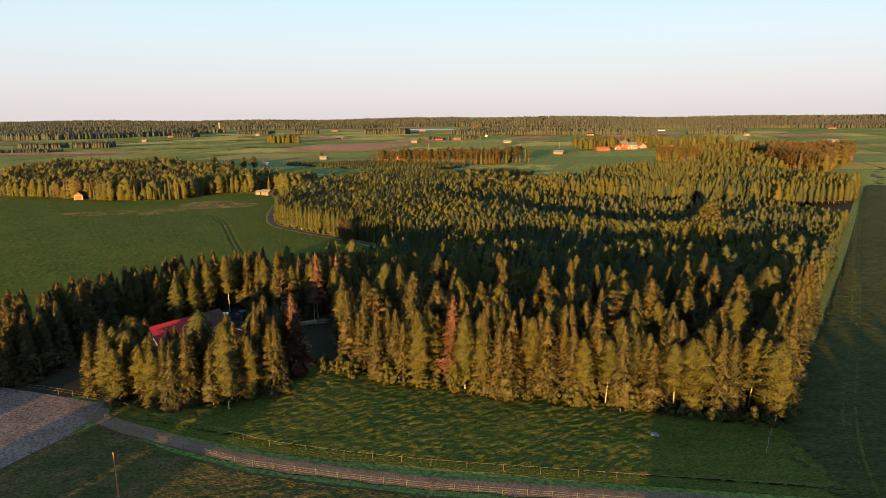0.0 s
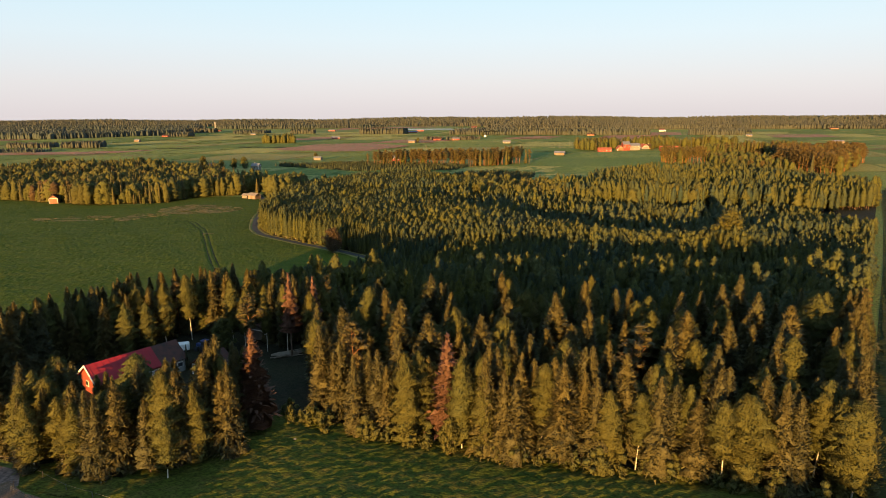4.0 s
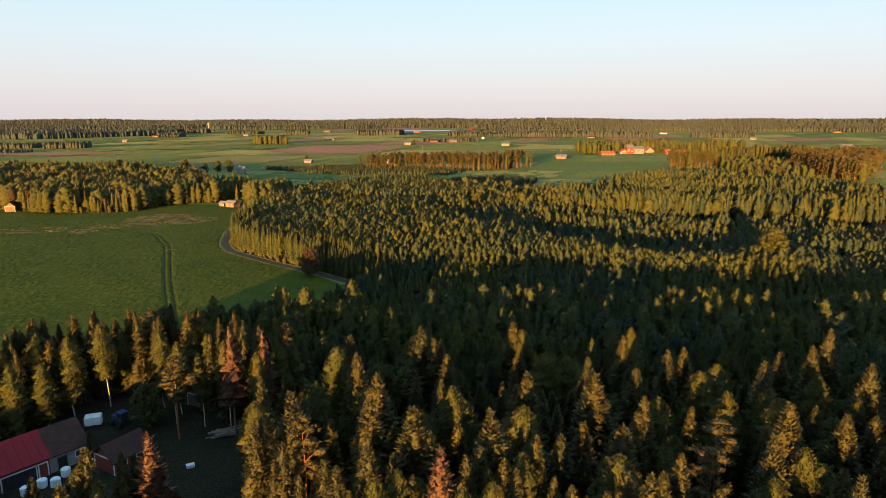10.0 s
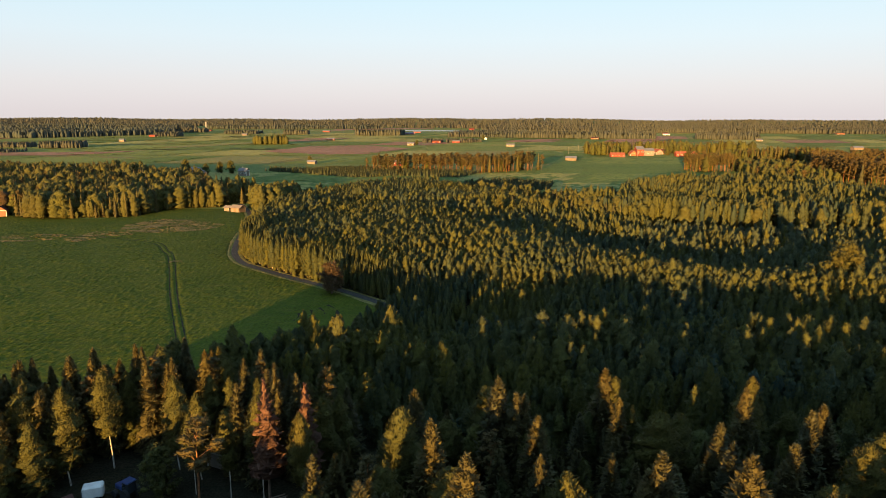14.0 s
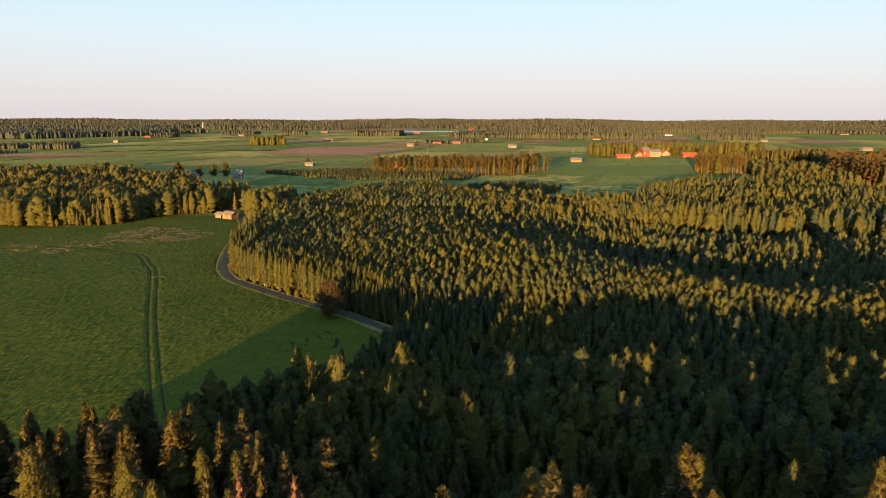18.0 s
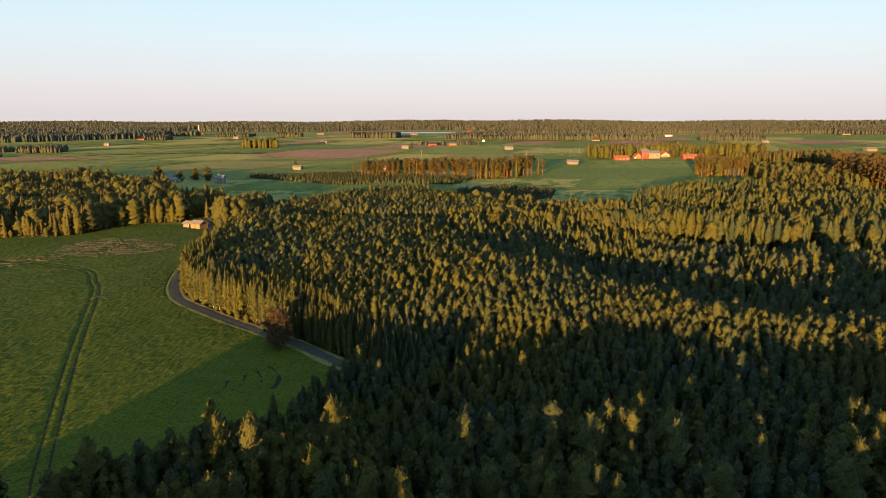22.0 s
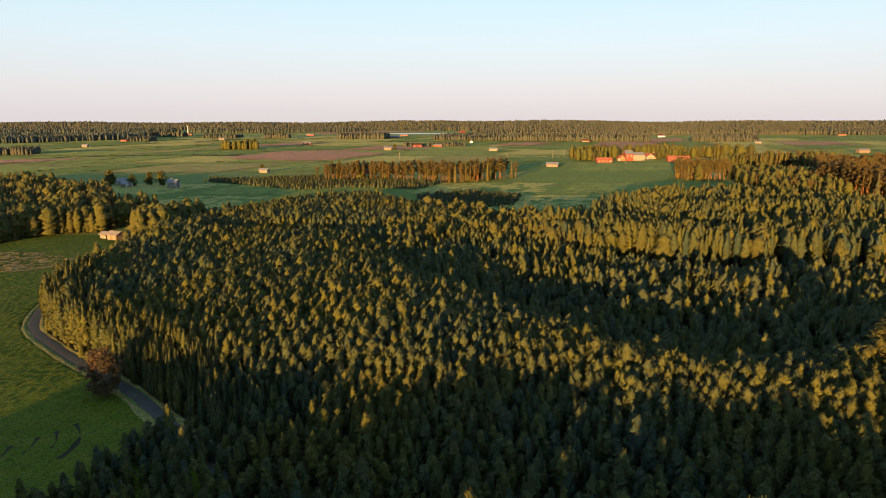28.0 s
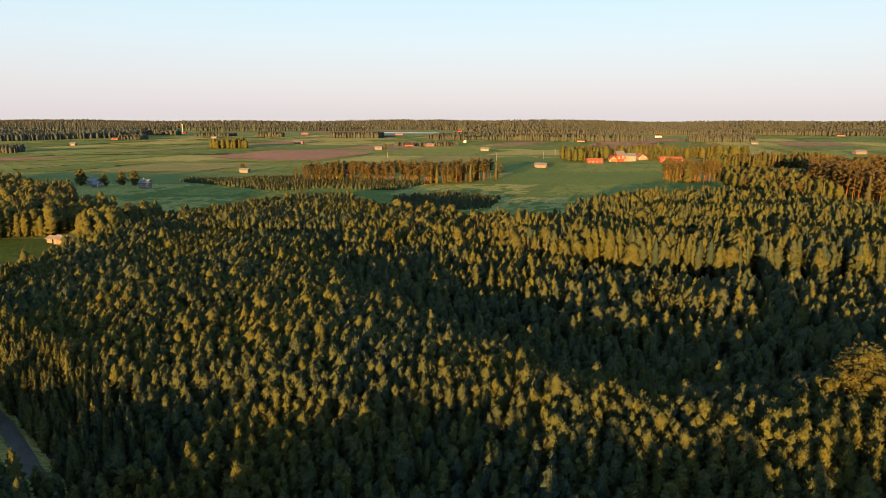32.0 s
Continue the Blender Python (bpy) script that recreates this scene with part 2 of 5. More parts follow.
BLUE = paint_material("dark_blue_paint", (0.02, 0.04, 0.14), (0.03, 0.05, 0.12), 2.0, 0.35, 0.5)
POST = paint_material("grey_fence_wood", (0.10, 0.085, 0.07), (0.07, 0.06, 0.05), 2.0, 0.85)
RAIL = paint_material("pale_fence_rail", (0.18, 0.165, 0.14), (0.13, 0.12, 0.10), 2.0, 0.7)
POLE = paint_material("orange_brown_pole", (0.42, 0.17, 0.06), (0.34, 0.14, 0.06), 1.5, 0.8)
LOG = paint_material("stripped_logs", (0.26, 0.20, 0.15), (0.18, 0.14, 0.10), 1.5, 0.85)
STONE = paint_material("grey_granite", (0.14, 0.135, 0.13), (0.1, 0.1, 0.095), 1.5, 0.85)
PANE, _n, _l, _b = material("window_glass", 0.08, 0.5)
_b.inputs["Base Color"].default_value = (0.03, 0.035, 0.04, 1)
LAKE, _n, _l, _b = material("lake_water", 0.12, 0.5)
_b.inputs["Base Color"].default_value = (0.05, 0.07, 0.09, 1)


# ---- mesh tools ----
def mesh_of(name, verts, faces, mat, smooth=False):
    """One mesh from arrays; faces all have the same number of corners."""
    v, f = np.asarray(verts, dtype=np.float32), np.asarray(faces, dtype=np.int32)
    me = bpy.data.meshes.new(name)
    k = f.shape[1]
    me.vertices.add(len(v))
    me.vertices.foreach_set("co", v.ravel())
    me.loops.add(f.size)
    me.loops.foreach_set("vertex_index", f.ravel())
    me.polygons.add(len(f))
    me.polygons.foreach_set("loop_start", np.arange(0, f.size, k, dtype=np.int32))
    if smooth:
        me.polygons.foreach_set("use_smooth", np.ones(len(f), dtype=bool))
    me.update(calc_edges=True)
    me.materials.append(mat)
    return me


def part(name, shape, mat, parent, label=""):
    """Links a bmesh or a mesh as one object under a thing or a part."""
    me = shape
    if isinstance(shape, bmesh.types.BMesh):
        me = bpy.data.meshes.new(name)
        bmesh.ops.recalc_face_normals(shape, faces=shape.faces)
        shape.to_mesh(me)
        shape.free()
        me.materials.append(mat)
    ob = new(name, me)
    ob.parent = parent
    return tagged(ob, label)


def thing(name, x, y, turn=0.0, z=0.0, label="", category="", group="", kind=""):
    ob = new(name)
    ob.matrix_basis = pose(x, y, z, 0, 0, turn)
    return tagged(ob, label, category, group, kind)


def box(bm, cx, cy, z0, sx, sy, sz, bevel=0.0):
    r = bmesh.ops.create_cube(bm, size=1, matrix=Matrix.Translation((cx, cy, z0 + sz / 2)) @ Matrix.Diagonal((sx, sy, sz, 1)))
    if bevel:
        es = list({e for v in r["verts"] for e in v.link_edges})
        bmesh.ops.bevel(bm, geom=es, offset=bevel, segments=1, affect="EDGES")
    return bm


def block(cx, cy, z0, sx, sy, sz, bevel=0.0):
    return box(bmesh.new(), cx, cy, z0, sx, sy, sz, bevel)


def tube(points, radii, sides=6):
    """A tapered tube through points: vertices and quads."""
    pts = np.array(points, dtype=float)
    ang = np.linspace(0, 2 * np.pi, sides, endpoint=False)
    vs, fs = [], []
    for i, p in enumerate(pts):
        d = pts[min(i + 1, len(pts) - 1)] - pts[max(i - 1, 0)]
        d = d / (np.linalg.norm(d) + 1e-9)
        ref = np.array([1.0, 0, 0]) if abs(d[2]) > 0.6 else np.array([0, 0, 1.0])
        a = np.cross(d, ref)
        a /= np.linalg.norm(a)
        b = np.cross(d, a)
        vs.append(p + radii[i] * (np.cos(ang)[:, None] * a + np.sin(ang)[:, None] * b))
    for i in range(len(pts) - 1):
        for k in range(sides):
            fs.append((i * sides + k, i * sides + (k + 1) % sides, (i + 1) * sides + (k + 1) % sides, (i + 1) * sides + k))
    return np.concatenate(vs), np.array(fs)


def joined(shapes):
    vs, fs, n = [], [], 0
    for v, f in shapes:
        vs.append(v)
        fs.append(np.asarray(f) + n)
        n += len(v)
    return np.concatenate(vs), np.concatenate(fs)


def cut(quads):
    q = np.asarray(quads)
    return np.stack([q[:, [0, 1, 2]], q[:, [0, 2, 3]]], 1).reshape(-1, 3)


def spikes(centre, way, side, length, width):
    """Pointed twigs or leaf clumps, one triangle each."""
    c, w, s = (np.asarray(a, dtype=float) for a in (centre, way, side))
    w = w / (np.linalg.norm(w, axis=1, keepdims=True) + 1e-9)
    s = s - (s * w).sum(1, keepdims=True) * w
    s = s / (np.linalg.norm(s, axis=1, keepdims=True) + 1e-9)
    L, B = np.asarray(length)[:, None], np.asarray(width)[:, None]
    q = np.stack([c - w * L * 0.4 + s * B * 0.5, c - w * L * 0.4 - s * B * 0.5, c + w * L * 0.6], 1)
    return q.reshape(-1, 3), np.arange(3 * len(c)).reshape(-1, 3)


# ---- tree shapes: each returns (trunk mesh data, crown mesh data) ----
def trunk_shape(h, r, rng, sides=6, lean=0.25, top=0.96):
    k = 6
    z = np.linspace(-0.2, h * top, k)
    off = np.cumsum(rng.normal(0, lean / k, (k, 2)), axis=0)
    pts = np.column_stack([off - off[0], z])
    v, q = tube(pts, r * (1 - 0.93 * (z - z[0]) / (z[-1] - z[0])), sides)
    return (v, cut(q)), pts


def heart_shape(zs, rs, sides=6):
    v, q = tube([(0, 0, z) for z in zs], rs, sides)
    return v, cut(q)


def ball_shape():
    bm = bmesh.new()
    bmesh.ops.create_icosphere(bm, subdivisions=1, radius=1.0)
    shape = np.array([v.co[:] for v in bm.verts]), np.array([[v.index for v in f.verts] for f in bm.faces])
    bm.free()
    return shape


BALL = ball_shape()


def clump_shape(seed, h, base, r, clusters, per, size, leaf, trunk_r, belly=0.45, hang=0.3, flat=1.0, heart=0.5, tip=0.45, blob=0.72):
    """A broadleaf or pine: limbs that carry clusters of leaf clumps with gaps between."""
    rng = np.random.default_rng(seed)
    tk, line = trunk_shape(h, trunk_r, rng, 6, h * 0.045, 0.93)
    parts, cs, outs, blobs = [tk], [], [], []
    for i in range(clusters):
        f = (i + rng.uniform(0.1, 0.9)) / clusters
        z = h * (base + (1 - base) * f)
        g = 0.14 + 0.36 * f / belly if f < belly else 0.5 + tip * (f - belly) / (1 - belly)
        a = 2.4 * i + rng.normal(0, 0.4)
        rad = r * math.sin(math.pi * g) * rng.uniform(0.3, 0.95)
        ax = np.array([np.interp(z, line[:, 2], line[:, 0]), np.interp(z, line[:, 2], line[:, 1]), 0])
        c = ax + np.array([math.cos(a) * rad, math.sin(a) * rad, z])
        if i % 2 == 0 and rad > 0.05 * h:
            foot = ax + np.array([0, 0, z - rad * 0.8])
            mid = (foot + c) / 2 + np.array([0, 0, 0.15 * rad])
            v, q = tube([foot, mid, c], [trunk_r * 0.4, trunk_r * 0.26, trunk_r * 0.1], 4)
            parts.append((v, cut(q)))
        pts = rng.normal(0, 1, (per, 3))
        pts *= (rng.uniform(0.15, 1.0, (per, 1)) ** 0.5) / np.linalg.norm(pts, axis=1, keepdims=True)
        cs.append(c + pts * size * np.array([1, 1, flat]) * rng.uniform(0.7, 1.3))
        outs.append(pts * 0.7 + np.array([math.cos(a), math.sin(a), 0]) * 0.6)
        if blob:
            bv = BALL[0] * size * blob * np.array([1, 1, flat]) * rng.uniform(0.7, 1.2) * rng.uniform(0.45, 1.45, (len(BALL[0]), 1))
            blobs.append((bv + c, BALL[1]))
    c, out = np.concatenate(cs), np.concatenate(outs)
    n = len(c)
    way = out + rng.normal(0, 0.45, c.shape) + np.array([0, 0, -hang])
    across = np.column_stack([-out[:, 1], out[:, 0], np.zeros(n)]) + rng.normal(0, 0.5, c.shape)
    crown = spikes(c, way, across, leaf * rng.uniform(0.7, 1.5, n), leaf * rng.uniform(0.5, 0.9, n))
    if heart:
        zs = [h * (base + (1 - base) * q) for q in (0.05, belly, 0.75, 0.93)]
        v, q = tube([(np.interp(z, line[:, 2], line[:, 0]), np.interp(z, line[:, 2], line[:, 1]), z) for z in zs], [r * 0.3 * heart, r * 0.6 * heart, r * 0.35 * heart, 0.002 * h], 6)
        crown = joined([crown, (v, cut(q))])
    if blobs:
        crown = joined([crown] + blobs)
    return joined(parts), crown


def young_shape(seed, h=10.0, r=1.35, n=110, leaf=0.85, low=0.12, belly=0.32, heart=0.8, sides=7, rings=7, blunt=0.7):
    """A young plantation tree: a lumpy pointed body of twigs, fringed all round with small shoots."""
    rng = np.random.default_rng(seed)
    tk, _ = trunk_shape(h, 0.0075 * h, rng, 4, 0.015 * h)

    def profile(f):
        return np.where(f < belly, 0.9 + 0.1 * f / belly, ((1 - f) / (1 - belly)) ** blunt)

    f = rng.uniform(0, 1, n) ** 0.9
    whorl = np.round(f * 11) / 11
    f = np.clip(f * 0.4 + whorl * 0.6, 0, 1)
    a = rng.uniform(0, 6.28, n)
    lump = 0.9 + 0.25 * np.sin(3 * a + 17 * f + rng.uniform(0, 6)) * rng.uniform(0.4, 1, n)
    rad = r * profile(f) * rng.uniform(0.6, 1.08, n) * lump
    c = np.column_stack([np.cos(a) * rad, np.sin(a) * rad, h * (low + (0.98 - low) * f)])
    way = np.column_stack([np.cos(a), np.sin(a), rng.normal(0.5, 0.45, n) + 1.2 * f]) + rng.normal(0, 0.3, (n, 3))
    sz = leaf * rng.uniform(0.65, 1.4, n) * (1.1 - 0.3 * f)
    across = np.column_stack([-np.sin(a), np.cos(a), np.zeros(n)]) + rng.normal(0, 0.5, (n, 3))
    crown = spikes(c, way, across, sz, sz * rng.uniform(0.4, 0.7, n))
    if heart:
        fs = np.linspace(0, 0.97, rings)
        v, q = tube([(rng.normal(0, 0.03 * r), rng.normal(0, 0.03 * r), h * (low + (0.98 - low) * g)) for g in fs], [max(float(r * heart * profile(np.array(g))) * (1.12 if k % 2 else 0.82), 0.003 * h) for k, g in enumerate(fs)], sides)
        v = v + rng.normal(0, 0.12 * r, v.shape) * np.array([1, 1, 1.2])
        crown = joined([crown, (v, cut(q))])
    return tk, crown


def plume_shape(seed, h=10.0, r=1.6, whorls=7, sides=9, fuzz=200, leaf=0.4, low=0.1, belly=0.3, blunt=0.75, droop=0.0, waist=0.7, ragged_by=0.24, bent=0.015, bark=0.0075, spiky=0.1):
    """A tree with a closed crown in soft tiers, upswept or drooping, with shoots standing out all over it."""
    rng = np.random.default_rng(seed)
    tk, stem_line = trunk_shape(h, bark * h, rng, 5, bent * h)

    def profile(f):
        f = np.asarray(f, dtype=float)
        return np.where(f < belly, 0.72 + 0.28 * f / belly, ((1 - np.minimum(f, 1.0)) / (1 - belly)) ** blunt)

    def height(f):
        return h * (low + (1 - low) * np.asarray(f))

    rows = [(0.0, 0.45)]
    for i in range(whorls):
        rows += [((i + 0.2) / whorls, 1.0), ((i + 0.85) / whorls, waist)]
    rows.append((0.985, 0.5))
    a = np.linspace(0, 2 * np.pi, sides, endpoint=False)
    vs = []
    for k, (f, g) in enumerate(rows):
        lobes = rng.uniform(1 - 1.1 * ragged_by, 1 + 0.9 * ragged_by, sides) if g == 1.0 else rng.uniform(0.9, 1.1, sides)
        rad = r * profile(f) * g * lobes
        b = a + rng.normal(0, 0.5 / sides, sides) + 0.4 * k
        z = height(f) + h * (0.25 / whorls) * ((lobes - 1) * 2 + rng.normal(0, 0.3, sides)) * (1 - f) - (droop * rad if g == 1.0 else 0)
        vs.append(np.column_stack([np.cos(b) * rad, np.sin(b) * rad, z]))
    v = np.concatenate(vs)
    n = len(rows)
    q = [(i * sides + k, i * sides + (k + 1) % sides, (i + 1) * sides + (k + 1) % sides, (i + 1) * sides + k) for i in range(n - 1) for k in range(sides)]
    f = rng.uniform(0, 1, fuzz) ** 0.8
    f[:4] = 0.97
    t = rng.uniform(0, 6.28, fuzz)
    rad = r * profile(f) * rng.uniform(0.72, 1.0 + spiky, fuzz)
    c = np.column_stack([np.cos(t) * rad, np.sin(t) * rad, height(f)])
    way = np.column_stack([np.cos(t), np.sin(t), rng.normal(0.8, 0.4, fuzz) + 1.6 * f - 2.6 * droop]) + rng.normal(0, 0.25, (fuzz, 3))
    across = np.column_stack([-np.sin(t), np.cos(t), np.zeros(fuzz)]) + rng.normal(0, 0.35, (fuzz, 3))
    sz = leaf * rng.uniform(0.6, 1.35, fuzz) * (1.1 - 0.35 * f)
    c[:, 2] -= droop * rad * 0.8
    for pts in (v, c):
        pts[:, 0] += np.interp(pts[:, 2], stem_line[:, 2], stem_line[:, 0])
        pts[:, 1] += np.interp(pts[:, 2], stem_line[:, 2], stem_line[:, 1])
    return tk, joined([(v, cut(q)), spikes(c, way, across, sz, sz * rng.uniform(0.35, 0.6, fuzz))])


def inside(poly, xy):
    p, x, y = np.asarray(poly, dtype=float), xy[:, 0], xy[:, 1]
    hit = np.zeros(len(xy), bool)
    for (x1, y1), (x2, y2) in zip(p, np.roll(p, -1, 0)):
        cross = ((y1 > y) != (y2 > y)) & (x < (x2 - x1) * (y - y1) / (y2 - y1 + 1e-12) + x1)
        hit ^= cross
    return hit


def scatter(poly, gap, seed, jitter=0.38, without=()):
    """Uneven planting in a polygon."""
    rng = np.random.default_rng(seed)
    p = np.asarray(poly, dtype=float)
    gx, gy = np.meshgrid(np.arange(p[:, 0].min(), p[:, 0].max(), gap), np.arange(p[:, 1].min(), p[:, 1].max(), gap * 0.9))
    gx[::2] += gap / 2
    xy = np.column_stack([gx.ravel(), gy.ravel()]) + rng.normal(0, gap * jitter * 0.6, (gx.size, 2))
    keep = inside(p, xy)
    for w in without:
        keep &= ~inside(w, xy)
    return xy[keep]


def spread(shape, xy, heights, girth, seed, zs=0.0):
    """Many copies of one shape in one array: for woods that nobody could count."""
    v, f = shape
    rng = np.random.default_rng(seed)
    n = len(xy)
    a = rng.uniform(0, 6.28, n)
    ca, sa_ = np.cos(a)[:, None], np.sin(a)[:, None]
    x = (v[None, :, 0] * ca - v[None, :, 1] * sa_) * girth[:, None] + xy[:, :1]
    y = (v[None, :, 0] * sa_ + v[None, :, 1] * ca) * girth[:, None] + xy[:, 1:]
    z = v[None, :, 2] * heights[:, None] + (np.zeros((n, 1)) + np.asarray(zs).reshape(-1, 1))
    fs = f[None] + (np.arange(n) * len(v))[:, None, None]
    return np.stack([x, y, z], 2).reshape(-1, 3), fs.reshape(-1, f.shape[1])


def stuff(name, shapes, mat, label, category):
    v, f = joined(shapes)
    return tagged(new(name, mesh_of(name, v, f, mat, True)), label, category, kind="stuff")


class Kind:
    """A kind of tree: a few model meshes, then copies as things of their own."""

    def __init__(self, name, shapes, bark, leaf, label, category, group):
        self.name, self.label, self.category, self.group = name, label, category, group
        self.models = [(mesh_of("trunk", *tk, bark), mesh_of("crown", *cr, leaf, True), cr[0][:, 2].max()) for tk, cr in shapes]
        self.made = [None] * len(shapes)

    def plant(self, i, x, y, height, turn, girth=1.0, label=""):
        i %= len(self.models)
        tk, cr, h = self.models[i]
        s = height / h
        m = pose(x, y, 0, 0, 0, turn) @ Matrix.Diagonal((s * girth, s * girth, s, 1))
        if self.made[i] is None:
            ob = new(self.name)
            part("trunk", tk, None, ob)
            part("crown", cr, None, ob)
            tagged(ob, self.label, self.category, self.group)
            ob.matrix_basis = m
            self.made[i] = ob
        else:
            src = self.made[i]
            ob = copy_thing(src, Matrix.Identity(4))
            ob.matrix_basis = m
        if label:
            ob["label"] = label
        return ob


# ---- ground ----
def lift(x, y):
    """Height of the land: level, with low wooded rises far off."""
    d = np.hypot(x, y)
    t = np.clip((d - 2600) / 2000, 0, 1)
    wave = 0.58 + 0.24 * np.sin(x * 0.0021 + 1.0) + 0.2 * np.sin(x * 0.0057 + y * 0.002)
    return (20.0 + 0.0022 * x) * t * t * (3 - 2 * t) * wave


def tilled(poly, along, across, rise, z, turn, seed, tracks=(), clear=1.1):
    """Uneven standing grass or crop over a polygon: a fine lumpy surface, trodden flat along tracks."""
    rng = np.random.default_rng(seed)
    c, sn = math.cos(turn), math.sin(turn)
    p = np.asarray(poly, dtype=float) @ np.array([[c, -sn], [sn, c]])
    ux, uy = np.arange(p[:, 0].min(), p[:, 0].max() + along, along), np.arange(p[:, 1].min(), p[:, 1].max() + across, across)
    gx, gy = np.meshgrid(ux, uy)
    uv = np.column_stack([gx.ravel(), gy.ravel()]) + rng.uniform(-0.3, 0.3, (gx.size, 2)) * np.array([along, across])
    keep = inside(p, uv)
    xy = uv @ np.array([[c, sn], [-sn, c]])
    h = rng.uniform(0, 1, len(xy)) * (0.75 + 0.25 * np.sin(0.21 * xy[:, 0] + 0.9 * np.sin(0.13 * xy[:, 1])) * np.sin(0.17 * xy[:, 1] + 1.0))
    for line in tracks:
        for a, b in zip(line[:-1], line[1:]):
            a, b = np.array(a, dtype=float), np.array(b, dtype=float)
            d = b - a
            t = np.clip(((xy - a) @ d) / (d @ d), 0, 1)
            h[np.hypot(*(xy - a - t[:, None] * d).T) < clear] = -0.2
    v = np.column_stack([xy, z + rise * h])
    w = len(ux)
    k = (np.arange(len(uy) - 1)[:, None] * w + np.arange(w - 1)[None]).ravel()
    q = np.stack([k, k + 1, k + w + 1, k + w], 1)
    f = cut(q[keep[q].all(1)])
    used, f = np.unique(f, return_inverse=True)
    return v[used], f.reshape(-1, 3)


def sheet(name, poly, z, mat, label, category="ground", gap=0.0, kind="structure"):
    """A level piece of ground; with a gap, lumps of that size stand on it."""
    verts, faces = [(x, y, z) for x, y in poly], [tuple(range(len(poly)))]
    if gap:
        v, f = tilled(poly, gap * 1.3, gap, gap * 0.1, z + 0.02, 0.4, int(abs(poly[0][0])))
        faces += [tuple(int(i) + len(verts) for i in t) for t in f]
        verts += [tuple(map(float, q)) for q in v]
    me = bpy.data.meshes.new(name)
    me.from_pydata(verts, [], faces)
    me.materials.append(mat)
    return tagged(new(name, me), label, category, kind=kind)


def rounded(line, step=3.0):
    """A smooth run of points through the given ones."""
    p = [Vector((*q, 0)) for q in line]
    out = []
    for i in range(len(p) - 1):
        a, b, c, d = p[max(i - 1, 0)], p[i], p[i + 1], p[min(i + 2, len(p) - 1)]
        n = max(2, int((c - b).length / step))
        for k in range(n):
            t = k / n
            out.append(0.5 * ((2 * b) + (c - a) * t + (2 * a - 5 * b + 4 * c - d) * t * t + (3 * b - a - 3 * c + d) * t ** 3))
    out.append(p[-1])
    return out


def strip(line, width, z, crown=0.0, offset=0.0, wobble=0.0, seed=0):
    """A ribbon of ground along a line: vertices and quads, with a cambered middle."""
    pts = rounded(line)
    rng = np.random.default_rng(seed)
    vs, fs = [], []
    for i, p in enumerate(pts):
        d = (pts[min(i + 1, len(pts) - 1)] - pts[max(i - 1, 0)]).normalized()
        s = Vector((d.y, -d.x, 0))
        w = width * (1 + wobble * rng.normal())
        for k, zz in ((-0.5, 0.0), (0, crown), (0.5, 0.0)):
            q = p + s * (offset + k * w)
            vs.append((q.x, q.y, z + zz))
        if i:
            n = 3 * i
            fs += [(n - 3, n - 2, n + 1, n), (n - 2, n - 1, n + 2, n + 1)]
    return np.array(vs), np.array(fs)


ax = np.concatenate([-np.geomspace(9000, 60, 26), np.linspace(-40, 40, 5), np.geomspace(60, 9000, 26)])
gx, gy = np.meshgrid(ax, ax + 300)
gv = np.column_stack([gx.ravel(), gy.ravel(), lift(gx, gy).ravel()])
w = len(ax)
gf = np.array([(j * w + i, j * w + i + 1, (j + 1) * w + i + 1, (j + 1) * w + i) for j in range(w - 1) for i in range(w - 1)])
tagged(new("ground", mesh_of("ground", gv, gf, GROUND)), "green grassland plain reaching to the wooded horizon", "ground", kind="structure")

ROAD = [(-6, 219), (-16.5, 231.5), (-26.6, 242.1), (-34.6, 250.4), (-45, 259.4), (-54.5, 267.2), (-66.1, 277.7), (-73.8, 285.3), (-78.6, 292.5), (-84, 306), (-90.5, 334), (-96.5, 372), (-107, 404), (-122, 436), (-150, 470)]


def beside(line, off, y0, y1):
    """Points along one side of a line, between two northings."""
    v = strip(line, 1.0, 0.0, 0.0, off)[0][1::3]
    return [(float(x), float(y)) for x, y, _ in v if y0 < y < y1]


LANE_WEST, LANE_EAST = beside(ROAD, -2.6, 214, 402), beside(ROAD, 2.0, 222, 402)
FIELD_W = [(-420, 130), (-100, 135), (-78, 165), (-62, 186), (-40, 190), (-20, 203)] + LANE_WEST + [(-109, 404), (-126, 415), (-152, 413), (-158, 388), (-172, 381), (-200, 381), (-240, 397), (-330, 420), (-430, 440)]
sheet("field_west", FIELD_W, 0.03, CROP, "green crop field with faint drill rows and a mown edge", "field")
OLD = [(-27, 121), (-18, 116), (-10, 113), (5, 108), (22, 103), (40, 99), (54, 95), (60, 103), (72, 121), (84, 138), (93, 154), (70, 152), (45, 152), (18, 161), (-8, 158), (-18, 152), (-24, 138)]
YOUNG_AREA = [(-36, 168), (-8, 159), (18, 161), (45, 152), (93, 152), (134, 212), (178, 276), (165, 318), (123, 329), (93, 337), (62, 358), (44, 385), (36, 405), (30, 428), (10, 472), (-16, 508), (-40, 502), (-58, 474), (-84, 425), (-92, 390), (-88.9, 350), (-82.2, 309.2), (-77.3, 294.8), (-65.6, 280.2), (-47.5, 264.6), (-33.6, 251.5), (-21, 239.6), (-13.6, 231.4), (-23.5, 228.4), (-28.5, 217.5), (-34, 206), (-44, 194), (-52, 183)]
